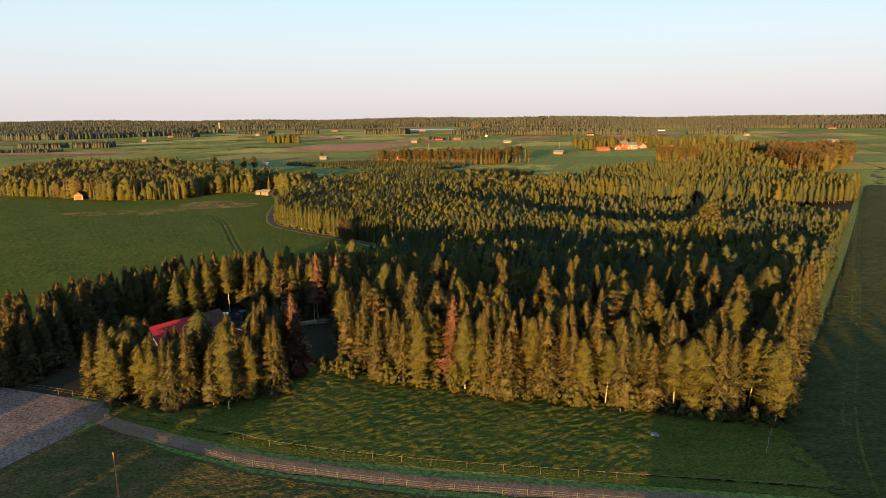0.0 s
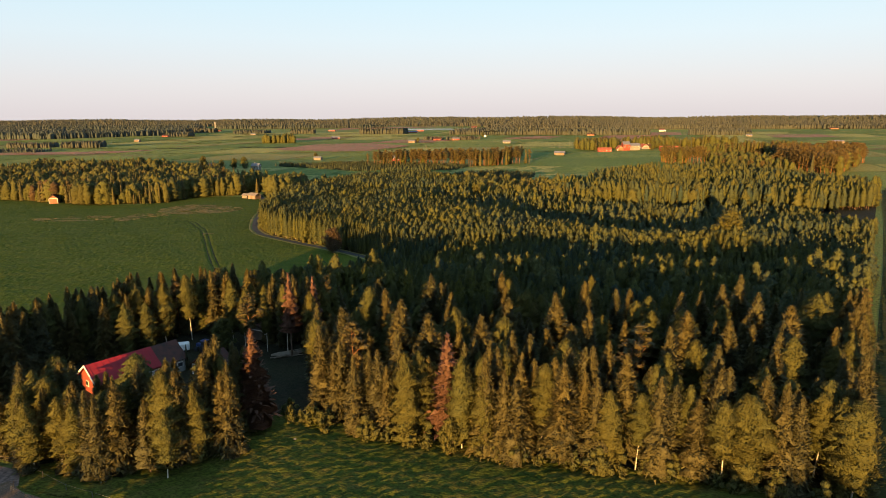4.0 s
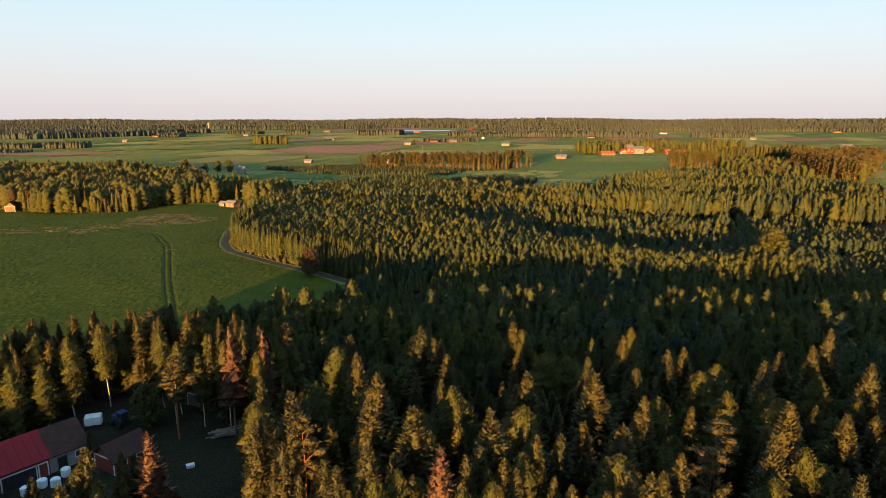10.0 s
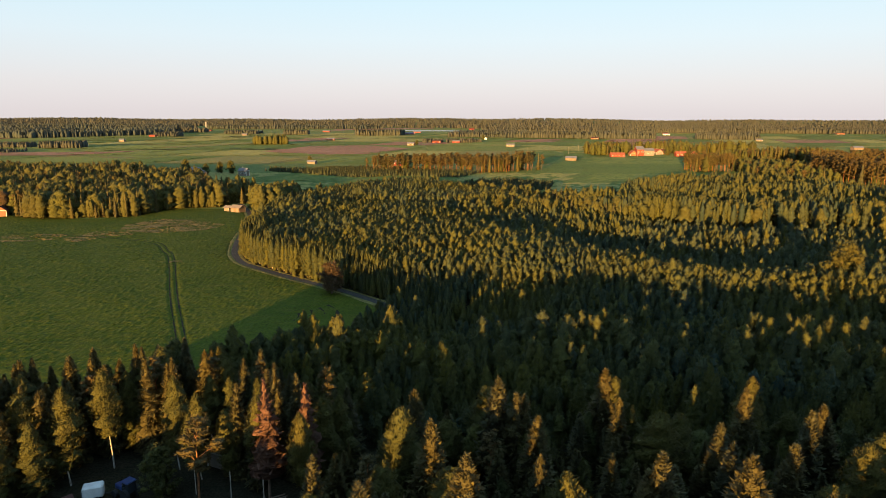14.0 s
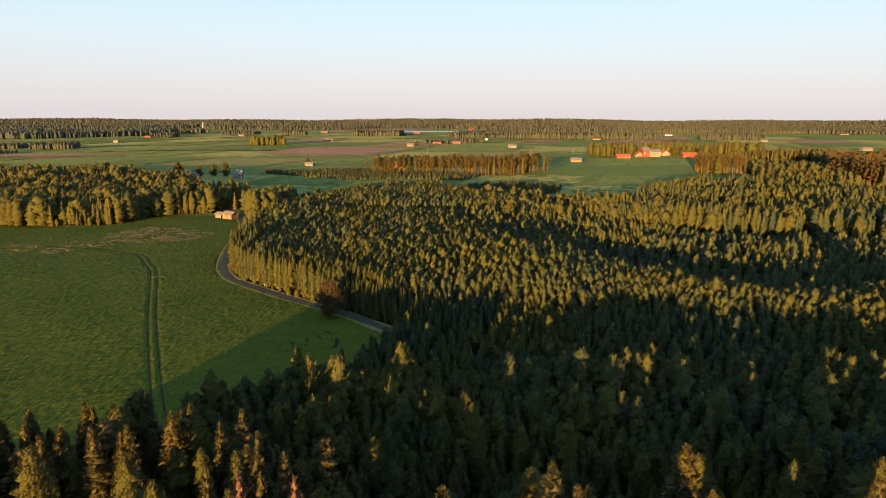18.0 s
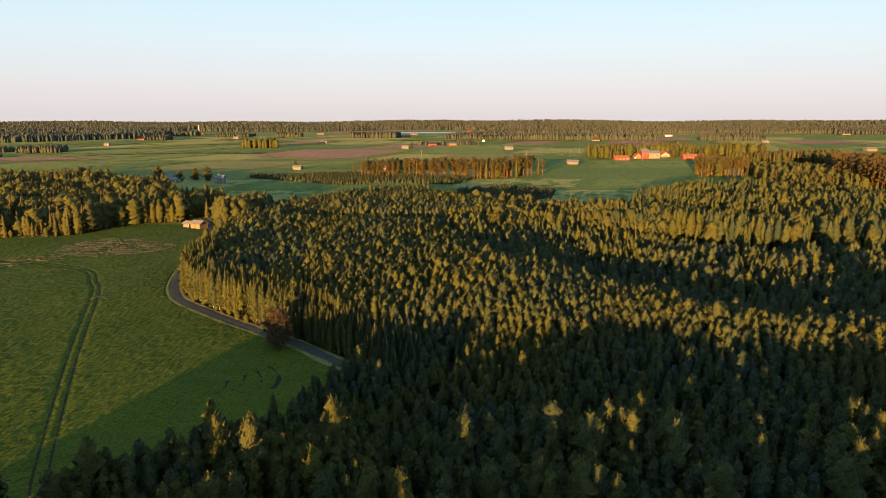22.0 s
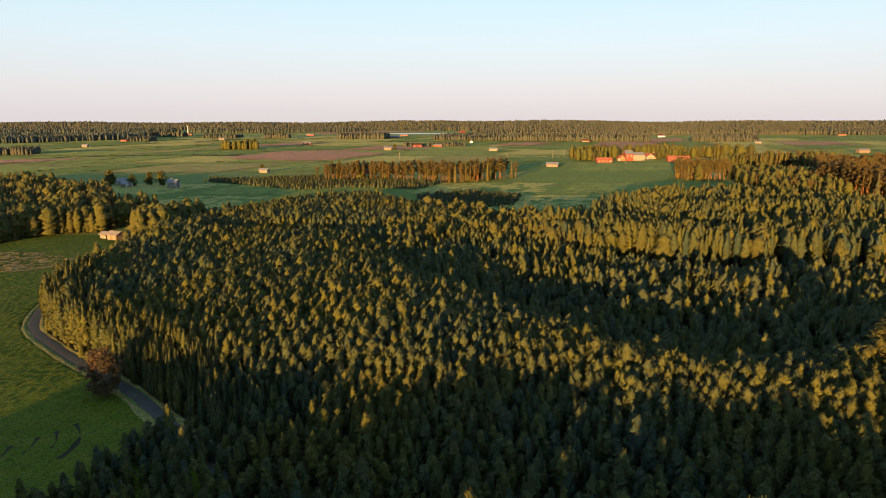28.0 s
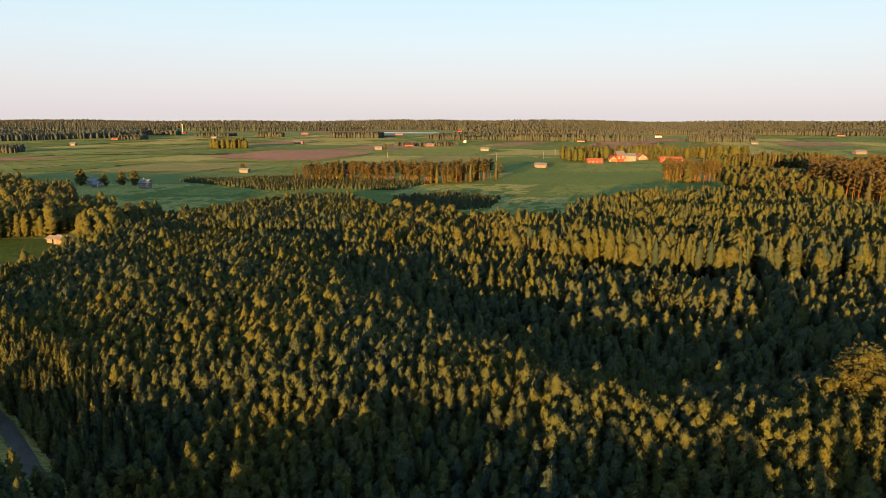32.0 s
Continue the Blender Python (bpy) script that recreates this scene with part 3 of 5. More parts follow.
HOLLOW = [(-5, 392), (2, 352), (18, 322), (37, 289), (52, 269), (61, 259), (76, 254), (89, 253), (106, 258), (129, 270), (168, 318), (172, 330), (123, 336), (105, 334), (78, 344), (56, 362), (30, 380), (10, 396)]
sheet("woodland_floor", [(-100, 100), (-66, 108), (-52, 102), (-36, 101), (-30, 108), (-27, 121), (-10, 113), (22, 103), (54, 95), (93, 152), (178, 276), (262, 398), (214, 515), (155, 500), (115, 474), (92, 424), (66, 394), (40, 396), (10, 472), (-16, 508), (-40, 502), (-84, 425)] + LANE_EAST[::-1] + [(-22, 214), (-46, 190), (-60, 182), (-82, 160), (-100, 138)], 0.05, FLOOR, "woodland floor with needles and moss, tree shade put into its near-black colour")
sheet("meadow", [(-57, 99.6), (-60, 105), (-52, 108), (-40, 108), (-34, 112), (-30, 118), (-26, 122), (-10, 115), (22, 105), (54, 97), (51, 86), (53, 74.5), (24, 78.5), (-2, 83), (-16, 85), (-28, 88), (-42, 93)], 0.08, MEADOW, "rough green meadow between the track and the trees", "meadow")
sheet("meadow", [(-62.6, 88), (-57.5, 97.5), (-42, 88), (-28, 82), (-16, 79), (-2, 76), (26, 73), (53, 70), (53, -90), (-190, -90), (-190, 58), (-74.5, 58), (-66.6, 79)], 0.08, WEEDS, "rough tussocky meadow beside the fenced track", "meadow")
sheet("paddock", [(-125, 60), (-125, 124), (-84, 112), (-71, 108), (-59, 104), (-57, 101), (-59.5, 98), (-61, 90), (-66, 80), (-74, 60)], 0.07, DIRT, "bare pinkish-brown trodden soil of a fenced paddock", "paddock")
sheet("field_east", [(54, 95.5), (60, 104), (86, 138), (97, 154), (138, 212), (182, 276), (284, 426), (390, 583), (560, 560), (620, 300), (400, 60), (110, -60), (53, -60), (53, 70), (50.5, 84)], 0.03, EAST, "lit yellow-green hayfield along the edge of the wood", "field")

rv = strip(ROAD, 2.4, 0.10, 0.06, 0, 0.03, 3)
tagged(new("road", mesh_of("road", *rv, GRAVEL)), "grey gravel lane curving round the wood", "road", kind="structure")
for k, (off, wide_) in enumerate(((-2.1, 1.1), (1.75, 0.9))):
    tagged(new("road_verge", mesh_of("road_verge", *strip(ROAD, wide_, 0.12, 0.08, off, 0.45, 5 + k), HAY)), "pale dry grass verge of the lane", "verge", kind="structure")
TRACK = [(-60, 101), (-56, 98), (-40, 90.5), (-28, 85.5), (-15, 82.3), (-2, 79.5), (24, 76), (60, 72), (110, 66), (170, 60)]
tagged(new("dirt_track", mesh_of("dirt_track", *strip(TRACK, 2.9, 0.12, 0.03, 0.5, 0.1, 9), RUT)), "brown trodden dirt track along a fence", "track", kind="structure")
FIELD_RUTS = [(-58, 193), (-63, 203), (-82, 245), (-103, 295), (-110, 307), (-118, 320), (-130, 328), (-152, 336), (-190, 343)]
for off in (-0.95, 0.95):
    tagged(new("tyre_rut", mesh_of("tyre_rut", *strip(FIELD_RUTS, 0.30, 0.075, 0.0, off, 0.35, 12), FLOOR)), "dark tractor wheel rut across the crop", "rut", kind="structure")
for off in (-0.95, 0.95):
    tagged(new("tyre_rut", mesh_of("tyre_rut", *strip([(56, 74), (68, 98), (103, 151), (168, 252), (248, 372), (332, 500)], 0.4, 0.075, 0.0, off, 0.2, 13), MEADOW)), "worn wheel rut along the wood's edge", "rut", kind="structure")
for line in ([(-38.4, 238.1), (-36.2, 235.4), (-34.9, 232.7), (-34.4, 229.3), (-34.8, 226.8)], [(-40.1, 235.5), (-38.4, 232.7), (-37.7, 230.0)], [(-41.8, 233.5), (-41.2, 230.8), (-41.2, 228.4)], [(-44.4, 230.7), (-43.9, 227.6), (-44.5, 224.8)], [(-35.4, 238.6), (-33.1, 235.4), (-31.7, 230.9)]):
    tagged(new("tyre_rut", mesh_of("tyre_rut", *strip(line, 0.75, 0.075, 0.0, 0, 0.4, 14), FLOOR)), "dark curved skid rut at the field corner", "rut", kind="structure")
tagged(new("tyre_rut", mesh_of("tyre_rut", *strip([(-51.6, 247.6), (-46.0, 241.8), (-41.4, 237.1)], 0.3, 0.075, 0.0, 0, 0.4, 15), FLOOR)), "faint wheel rut at the field corner", "rut", kind="structure")
SKIDS = [[(-38.4, 238.1), (-36.2, 235.4), (-34.9, 232.7), (-34.4, 229.3), (-34.8, 226.8)], [(-40.1, 235.5), (-38.4, 232.7), (-37.7, 230.0)], [(-41.8, 233.5), (-41.2, 230.8), (-41.2, 228.4)], [(-44.4, 230.7), (-43.9, 227.6), (-44.5, 224.8)]]
RUT_LINES = [[(float(x), float(y)) for x, y in strip(FIELD_RUTS, 1.0, 0.0, 0.0, off)[0][1::3, :2]] for off in (-0.95, 0.95)]
v, f = joined([tilled([(-270, 130)] + [(x, y) for x, y in FIELD_W if x > -270] + [(-270, 405)], 0.62, 0.42, 0.3, 0.05, 0.9, 24, RUT_LINES, 0.42)])
for k, line in enumerate(SKIDS):
    near = np.min([np.hypot(v[:, 0] - x, v[:, 1] - y) for x, y in ((p.x, p.y) for p in rounded([tuple(q) for q in line], 0.6))], axis=0)
    v[near < 1.1, 2] = 0.055
tagged(new("standing_crop", mesh_of("standing_crop", v, f, CROP, True)), "uneven green crop standing in the field", "crop", kind="stuff")
rng = np.random.default_rng(18)
for poly, part_of in (([(-149, 350), (-152, 364), (-143, 379), (-123, 378), (-106, 364), (-107, 353), (-120, 343), (-134, 343)], 0.6), ([(-162, 329), (-156, 346), (-144, 351), (-136, 340), (-146, 331), (-152, 321)], 0.35), ([(-205, 330), (-190, 321), (-165, 325), (-158, 337), (-178, 342)], 0.3), ([(-104, 284), (-98, 282), (-94, 288), (-99, 292)], 0.3)):
    v, f = tilled(poly, 1.0, 0.45, 0.34, 0.08, 0.25, 19)
    v[:, 2] += 0.06
    mid = v[f].mean(1)
    patchy = np.array([noise.noise(Vector((x * 0.12, y * 0.3, 2.0))) for x, y, _ in mid])
    f = f[patchy + rng.normal(0, 0.25, len(f)) > 0.35 - 0.6 * part_of]
    tagged(new("dry_grass_patch", mesh_of("dry_grass_patch", v, f, DRY)), "patchy yellowed dry grass in the green field", "grass", kind="stuff")
for nm, poly, mat, cell, rise, turn in (("meadow_growth", [(-57, 99.6), (-60, 105), (-52, 108), (-40, 108), (-34, 112), (-30, 118), (-26, 122), (-10, 115), (22, 105), (56, 97.5), (54, 86), (55, 76.3), (24, 80.5), (-2, 85), (-16, 87), (-28, 90), (-42, 95)], MEADOW, 0.5, 0.4, -0.15), ("meadow_growth", [(-62.6, 88), (-57.5, 97), (-42, 87.5), (-28, 81.5), (-16, 78.5), (-2, 75.5), (26, 72.5), (53, 69.5), (53, 50), (-66, 50)], WEEDS, 0.42, 0.22, -0.15), ("hayfield_growth", [(55, 96.5), (61, 105), (87, 139), (98, 155), (139, 213), (183, 277), (285, 427), (380, 560), (420, 540), (240, 250), (130, 90), (52, 71), (50, 86)], EAST, 1.0, 0.34, 0.98)):
    tagged(new(nm, mesh_of(nm, *tilled(poly, cell * 1.25, cell, rise, 0.1, turn, 26, ((((56, 74), (68, 98), (103, 151), (168, 252), (248, 372), (332, 500)),) if nm == "hayfield_growth" else ()), 1.3), mat, True)), "uneven rough grass growing in the meadow", "grass", kind="stuff")

# far field parcels between ditches, all lying the same way
rng = np.random.default_rng(21)
level = 0.10
for row, (y0, y1) in enumerate(((430, 560), (560, 640), (740, 860), (870, 1000), (1010, 1150), (1160, 1300), (1310, 1480), (1490, 1680), (1700, 1900))):
    x = -900.0 - row * 60
    while x < 1000 + row * 60:
        wd = rng.uniform(35, 130) * (1 + row * 0.1)
        mat = [FIELD_A, FIELD_B, FIELD_C, FIELD_A, HAY, FIELD_B, FIELD_C, PLOUGH if row > 4 else FIELD_A][rng.integers(0, 8)]
        skew = 0.35 * (y1 - y0)
        sheet("field", [(x, y0), (x + wd - 4, y0), (x + wd - 4 + skew, y1 - 4), (x + skew, y1 - 4)], level + 0.01 * (row % 2), mat, "strip of green farmland between ditches", "field", 5.0 + row)
        x += wd
for k in range(110):
    y = 700 + 1500 * rng.uniform(0, 1) ** 1.3
    x, run, deep, slope = rng.uniform(-0.75, 0.75) * (y + 150), rng.uniform(120, 420), rng.uniform(8, 34) * y / 900, rng.choice([0.55, 0.42, -0.25])
    if -300 < x + run / 2 < 330 and y < 960 or y < 780 and x > -420:
        continue
    mat = [FIELD_B, FIELD_C, HAY, FIELD_B, EAST, FIELD_A, DRY][rng.integers(0, 7)]
    sheet("field", [(x, y), (x + run, y + slope * run), (x + run + deep * 0.3, y + slope * run + deep), (x + deep * 0.3, y + deep)], 0.124 + 0.0003 * k, mat, "narrow strip of farmland between ditches", "field", 6.0)
sheet("ploughed_field", [(-252, 954), (-145, 890), (-99, 908), (-46, 1043), (-121, 1146), (-208, 1122)], 0.5, PLOUGH, "reddish-brown ploughed field", "field", 6.0)
sheet("ploughed_field", [(-700, 900), (-495, 930), (-449, 942), (-411, 975), (-431, 908), (-456, 870), (-700, 840)], 0.5, PLOUGH, "narrow strip of brown ploughed land", "field", 6.0)
sheet("ploughed_field", [(-439, 1073), (-350, 1266), (-320, 1215), (-400, 1035)], 0.5, HAY, "narrow strip of dry stubble", "field", 6.0)
sheet("ploughed_field", [(-342, 2012), (-376, 2600), (-35, 2700), (-6, 2500), (-292, 2282)], 0.3, PLOUGH, "pale pinkish bare ground far across the plain", "field")
sheet("meadow_north", [(-178, 552), (-109, 505), (-48, 490), (20, 430), (38, 392), (62, 398), (92, 430), (115, 480), (155, 505), (260, 520), (290, 640), (256, 780), (299, 860), (212, 866), (150, 806), (90, 684), (30, 630), (-60, 590), (-120, 640), (-170, 640)], 0.17, FIELD_C, "even green ley behind the wood", "field", 2.6)
sheet("lake", [(-230, 2150), (60, 2130), (110, 2230), (-150, 2260)], 0.3, LAKE, "pale lake far across the plain", "water")
LANE = [(70, 668), (96, 716), (150, 812), (185, 846), (214, 868), (260, 880)]
tagged(new("farm_lane", mesh_of("farm_lane", *strip(LANE, 3.4, 0.22, 0.04), HAY)), "pale gravel lane to the farm", "road", kind="structure")

# ---- trees ----
spruces = Kind("spruce_tree", [plume_shape(s, 18.5, 1.12 * r, w, 12, 1250, 0.8, low, 0.06, bl, 0.45, 0.4, 0.6, 0.01, 0.011, 0.3) for s, r, w, low, bl in ((1, 2.3, 13, 0.05, 0.7), (2, 2.7, 12, 0.04, 0.78), (3, 2.0, 14, 0.06, 0.66), (4, 2.4, 12, 0.16, 0.64), (9, 2.9, 11, 0.08, 0.74))], BARK, SPRUCE, "tall dark-green spruce with drooping layered branches", "tree", "old mixed wood")
deads = Kind("dead_spruce_tree", [plume_shape(11, 17, 2.3, 13, 10, 300, 0.8, 0.1, 0.06, 0.85, 0.45, 0.3, 0.45, 0.01, 0.011), plume_shape(12, 17, 2.0, 9, 9, 200, 0.8, 0.35, 0.06, 0.8, 0.35, 0.25, 0.5, 0.01, 0.011)], BARK, DEAD, "dying spruce with rust-red needles", "tree", "dying spruces")
birches = Kind("birch_tree", [plume_shape(s, 17.5, 1.3 * r, w, 11, 1500, 0.52, b, be, bl, 0.12, 0.66, 0.62, 0.05, 0.009, 0.34) for s, b, r, w, be, bl in ((5, 0.06, 1.9, 9, 0.45, 0.6), (6, 0.2, 1.8, 8, 0.5, 0.55), (7, 0.1, 2.3, 10, 0.45, 0.62), (8, 0.36, 1.7, 6, 0.5, 0.5), (10, 0.15, 2.5, 9, 0.5, 0.5))], BIRCH_BARK, BIRCH, "birch with a white trunk and yellow-green leaves", "tree", "old mixed wood")
pines = Kind("pine_tree", [clump_shape(s, 17, 0.5, 2.2, 22, 40, 0.85, 0.36, 0.18, 0.4, -0.3, 0.55, 0.0) for s in (31, 32, 33)], PINE_BARK, PINE, "Scots pine with an orange bare trunk and high crown", "tree", "pines")
broads = Kind("broadleaf_tree", [clump_shape(s, 10, 0.1, 3.6, 64, 40, 0.95, 0.36, 0.2, 0.45, 0.2, 1.0, 0.5, 0.45, 0.6) for s in (41, 42)], BARK, BIRCH, "rounded broadleaf tree in full yellow-green leaf", "tree", "broadleaf trees")
young = Kind("young_pine_tree", [plume_shape(s, 10, 0.92 * r, w, 10, 520, 0.56, lo, be + 0.1, 0.7, 0.0, 0.6, 0.42, 0.015, 0.0075, 0.22) for s, r, w, lo, be in ((51, 1.75, 8, 0.1, 0.3), (52, 1.6, 9, 0.12, 0.34), (53, 1.95, 7, 0.1, 0.36))], BARK, YOUNG, "young plantation conifer with a dense pointed crown", "tree", "young plantation")


def wood(xy, mix, low, high, seed, girth=(0.85, 1.15)):
    """Plants things from a mixture of kinds."""
    rng = np.random.default_rng(seed)
    kinds, p = [k for k, _ in mix], np.array([q for _, q in mix])
    for x, y in xy:
        k = kinds[rng.choice(len(kinds), p=p / p.sum())]
        h = rng.uniform(low, high) * (0.93 if k is birches else 1.0)
        k.plant(int(rng.integers(0, 12)), float(x), float(y), h, float(rng.uniform(0, 360)), float(rng.uniform(*girth)))


# the old belt along the meadow: an unbroken lit front, then a looser back
FACE = [(-27, 121), (-18, 116), (-10, 113), (5, 108), (22, 103), (40, 99), (54, 95), (60, 103), (72, 121), (84, 138), (93, 154), (88, 154), (72, 131), (54, 106), (40, 107), (22, 111), (5, 116), (-10, 121), (-20, 124), (-20, 138), (-24, 138)]
front = scatter(FACE, 3.2, 61, 0.55)
keep = np.hypot(front[:, 0] - 1.5, front[:, 1] - 112.6) > 2.8
keep &= (front[:, 0] > -22.5) | (front[:, 1] < 119)
wood(front[keep], [(spruces, 0.6), (birches, 0.39), (pines, 0.01)], 11.5, 16.4, 62, (0.9, 1.3))
inner = scatter(OLD, 4.3, 60, 0.6, (FACE,))
far_half = inner[:, 1] > 133
tall_one = np.arange(len(inner)) % np.where(far_half, 4, 2) == 0
wood(inner[~far_half & tall_one], [(spruces, 0.6), (birches, 0.34), (pines, 0.06)], 14.0, 18.0, 59, (1.05, 1.5))
wood(inner[~far_half & ~tall_one], [(spruces, 0.6), (birches, 0.4)], 10.5, 14.5, 58, (1.05, 1.5))
wood(inner[far_half & tall_one], [(spruces, 0.55), (birches, 0.45)], 13.5, 17.5, 51, (1.0, 1.4))
wood(inner[far_half & ~tall_one], [(spruces, 0.66), (birches, 0.3), (pines, 0.04)], 8.0, 12.0, 52, (1.05, 1.45))
deads.plant(0, 1.6, 112.6, 17.6, 40, 1.45)
deads.plant(0, -29.2, 117.0, 17.0, 200, 1.65)
deads.plant(1, -30.6, 147.6, 18.3, 10, 1.1)
deads.plant(1, -25.9, 149.0, 17.3, 80, 1.0)
# trees round the yard
south = scatter([(-65, 108), (-56, 102.5), (-46, 101.5), (-37, 101.5), (-31, 108), (-29.5, 119), (-35, 119), (-42, 115), (-50, 113), (-60, 118), (-65, 124)], 2.9, 63, 0.5)
south = south[~((south[:, 0] > -56) & (south[:, 0] < -46) & (south[:, 1] > 112))]
sight = np.abs((south[:, 0] + 53) * 0.85 + (south[:, 1] - 132) * 0.53)
south = south[(sight > 3.4) | (south[:, 1] < 107)]
south = south[np.hypot(south[:, 0] + 29.0, south[:, 1] - 116.5) > 2.4]
wood(south[south[:, 0] < -46], [(spruces, 0.45), (birches, 0.55)], 10.0, 13.2, 64, (1.0, 1.35))
wood(south[south[:, 0] >= -46], [(spruces, 0.65), (birches, 0.35)], 11.5, 16.5, 56, (0.95, 1.25))
back = scatter([(-84, 140), (-76, 143), (-66, 153), (-58, 160), (-50, 162), (-44, 163.5), (-36, 163.5), (-30, 154), (-26, 151), (-21, 152), (-22, 160), (-30, 166), (-34, 170), (-48, 176), (-62, 174), (-78, 160)], 3.1, 65, 0.5)
wood(back[back[:, 0] < -62], [(spruces, 0.8), (birches, 0.2)], 12.0, 15.0, 66, (0.95, 1.3))
wood(back[back[:, 0] >= -62], [(spruces, 0.7), (birches, 0.22), (pines, 0.08)], 11.5, 15.2, 55, (0.9, 1.2))
# single trees that stand about the yard
for k, i, x, y, h, g in ((pines, 0, -39.0, 146.4, 14.5, 1.5), (birches, 3, -55.6, 158.0, 15.5, 0.9), (birches, 1, -59.3, 153.6, 14.5, 1.0), (birches, 3, -31.9, 149.4, 15.5, 0.85), (birches, 3, -25.8, 145.7, 15.0, 0.8), (birches, 1, -46.0, 157.5, 14.5, 0.9),
                         (birches, 0, -64.5, 147.0, 12.5, 1.1), (spruces, 1, -68.5, 146.5, 13.5, 1.1), (birches, 2, -61.5, 150.0, 11.5, 1.0), (spruces, 0, -66.0, 151.0, 13.0, 1.1), (spruces, 3, -63.0, 155.0, 13.5, 1.1), (birches, 3, -36.5, 150.5, 13.0, 0.8), (spruces, 2, -33.5, 153.0, 13.5, 0.9), (spruces, 2, -49.8, 140.6, 5.5, 0.6), (birches, 3, -41.5, 151.5, 12.0, 0.8), (spruces, 0, -28.5, 156.0, 15.0, 1.0), (birches, 1, -42.0, 155.0, 13.0, 0.9), (spruces, 1, -37.0, 156.5, 14.0, 0.9)):
    k.plant(i, x, y, h, 47 * i + x, g)
for i, x, y, h, g in ((0, -33.5, 112.8, 17.5, 1.05), (2, -33.1, 120.7, 12.5, 1.1), (1, -36.5, 117.0, 15.0, 1.0), (3, -41.0, 115.0, 13.0, 1.0), (2, -38.5, 121.5, 11.5, 1.0), (1, -30.5, 108.5, 15.0, 0.9), (0, -56.4, 114.0, 12.8, 1.2), (3, -59.4, 115.6, 12.4, 1.2)):
    spruces.plant(i, x, y, h, 31 * i + y, g)
wood(scatter([(-96, 112), (-79, 112), (-76, 128), (-75, 142), (-84, 146), (-90, 130)], 3.2, 67), [(spruces, 0.9), (birches, 0.1)], 12.0, 16.0, 68, (1.0, 1.3))
broads.plant(0, -55.5, 181.5, 11.5, 75, 0.85, "dark rounded broadleaf tree at the field's edge")
broads.plant(0, -45.6, 150.6, 8.0, 30, 1.1, "low rounded green bush tree beside the yard")
# shrubs at the foot of the wood
rng = np.random.default_rng(72)
shrub = Kind("shrub", [clump_shape(s, 2.6, 0.05, 1.3, 16, 22, 0.5, 0.26, 0.04, 0.5, 0.0) for s in (73, 74)], BARK, BIRCH, "low leafy shrub at the edge of the wood", "shrub", "edge shrubs")
for x, y in scatter([(-27, 119), (-10, 111.5), (22, 101.5), (54, 93.5), (55, 96), (22, 104), (-10, 114), (-26, 122)], 2.2, 75):
    shrub.plant(int(rng.integers(0, 2)), float(x), float(y), float(rng.uniform(1.6, 4.6)), float(rng.uniform(0, 360)))
broads.plant(1, 2.0, 107.5, 6.5, 60, 0.7, "small bright yellow-green tree at the meadow's edge")

# plantation: the nearest trees are things, the rest is one wood
TALL = [(172, 318), (232, 352), (262, 398), (252, 440), (240, 470), (214, 515), (155, 500), (115, 474), (92, 424), (66, 392), (70, 366), (95, 348), (125, 341), (170, 331)]
RIDGE = [(-60, 262), (-30, 256), (-4, 246), (23, 241), (36, 245), (46, 241), (56, 231), (67, 227), (78, 224), (90, 220), (116, 224), (130, 246), (120, 262), (104, 254), (88, 250), (72, 250), (58, 258), (48, 270), (34, 290), (16, 322), (-2, 352), (-10, 380), (-90, 400), (-92, 320)]
LANE_EDGE = [(-86, 312), (-80, 290), (-67, 277), (-49, 260), (-35, 247), (-20, 236), (-12, 228), (-4, 238), (-24, 258), (-40, 271), (-60, 288), (-72, 302), (-76, 330)]
planted = scatter(YOUNG_AREA, 2.15, 81, 0.42, (HOLLOW,))
rng = np.random.default_rng(82)
fringe = scatter(LANE_EDGE, 1.9, 83, 0.5)
planted = np.concatenate([planted, fringe[inside(YOUNG_AREA, fringe)]])
patch = np.array([noise.noise(Vector((x * 0.07, y * 0.07, 8.0))) for x, y in planted])
rough = np.array([noise.noise(Vector((x * 0.028, y * 0.028, 3.0))) for x, y in planted])
on_ridge = np.mean([inside(RIDGE, planted + q * np.array([math.cos(a), math.sin(a)])) for q in (4.0, 9.0) for a in np.arange(0, 6.28, 0.63)], axis=0)
hts = 7.1 + 1.6 * rough + 2.1 * on_ridge + rng.normal(0, 0.55, len(planted))
hts -= np.where(planted[:, 1] < 262, 1.2 + np.clip((planted[:, 1] - 200) / 16, 0, 0.9), 0.0) * (1 - on_ridge) + np.where((planted[:, 0] < 5) & (planted[:, 1] < 275), 0.5, 0.0)
hts += np.where(planted[:, 1] > 400, 2.0, 0.0) + np.clip(1.6 + 3.0 * patch, 0, 2.9) * np.exp(-((planted[:, 1] - 192) / 13.0) ** 2) + 1.2 * np.exp(-(np.hypot(planted[:, 0] + 19, planted[:, 1] - 225) / 7.0) ** 2)
hts = np.clip(hts + np.where(rng.uniform(0, 1, len(planted)) < np.where(planted[:, 1] < 202, 0.14, 0.03), np.where(planted[:, 1] < 202, 1.2, 0.7) * rng.uniform(1.0, 3.6, len(planted)), 0.0), 4.0, 13.5)
gap_here = rng.uniform(0, 1, len(planted)) > 0.06
planted, hts = planted[gap_here], hts[gap_here]
close = inside([(-34, 168), (70, 153), (76, 176), (14, 192), (-30, 204)], planted) & (np.cumsum(inside([(-34, 168), (70, 153), (76, 176), (14, 192), (-30, 204)], planted)) <= 300)
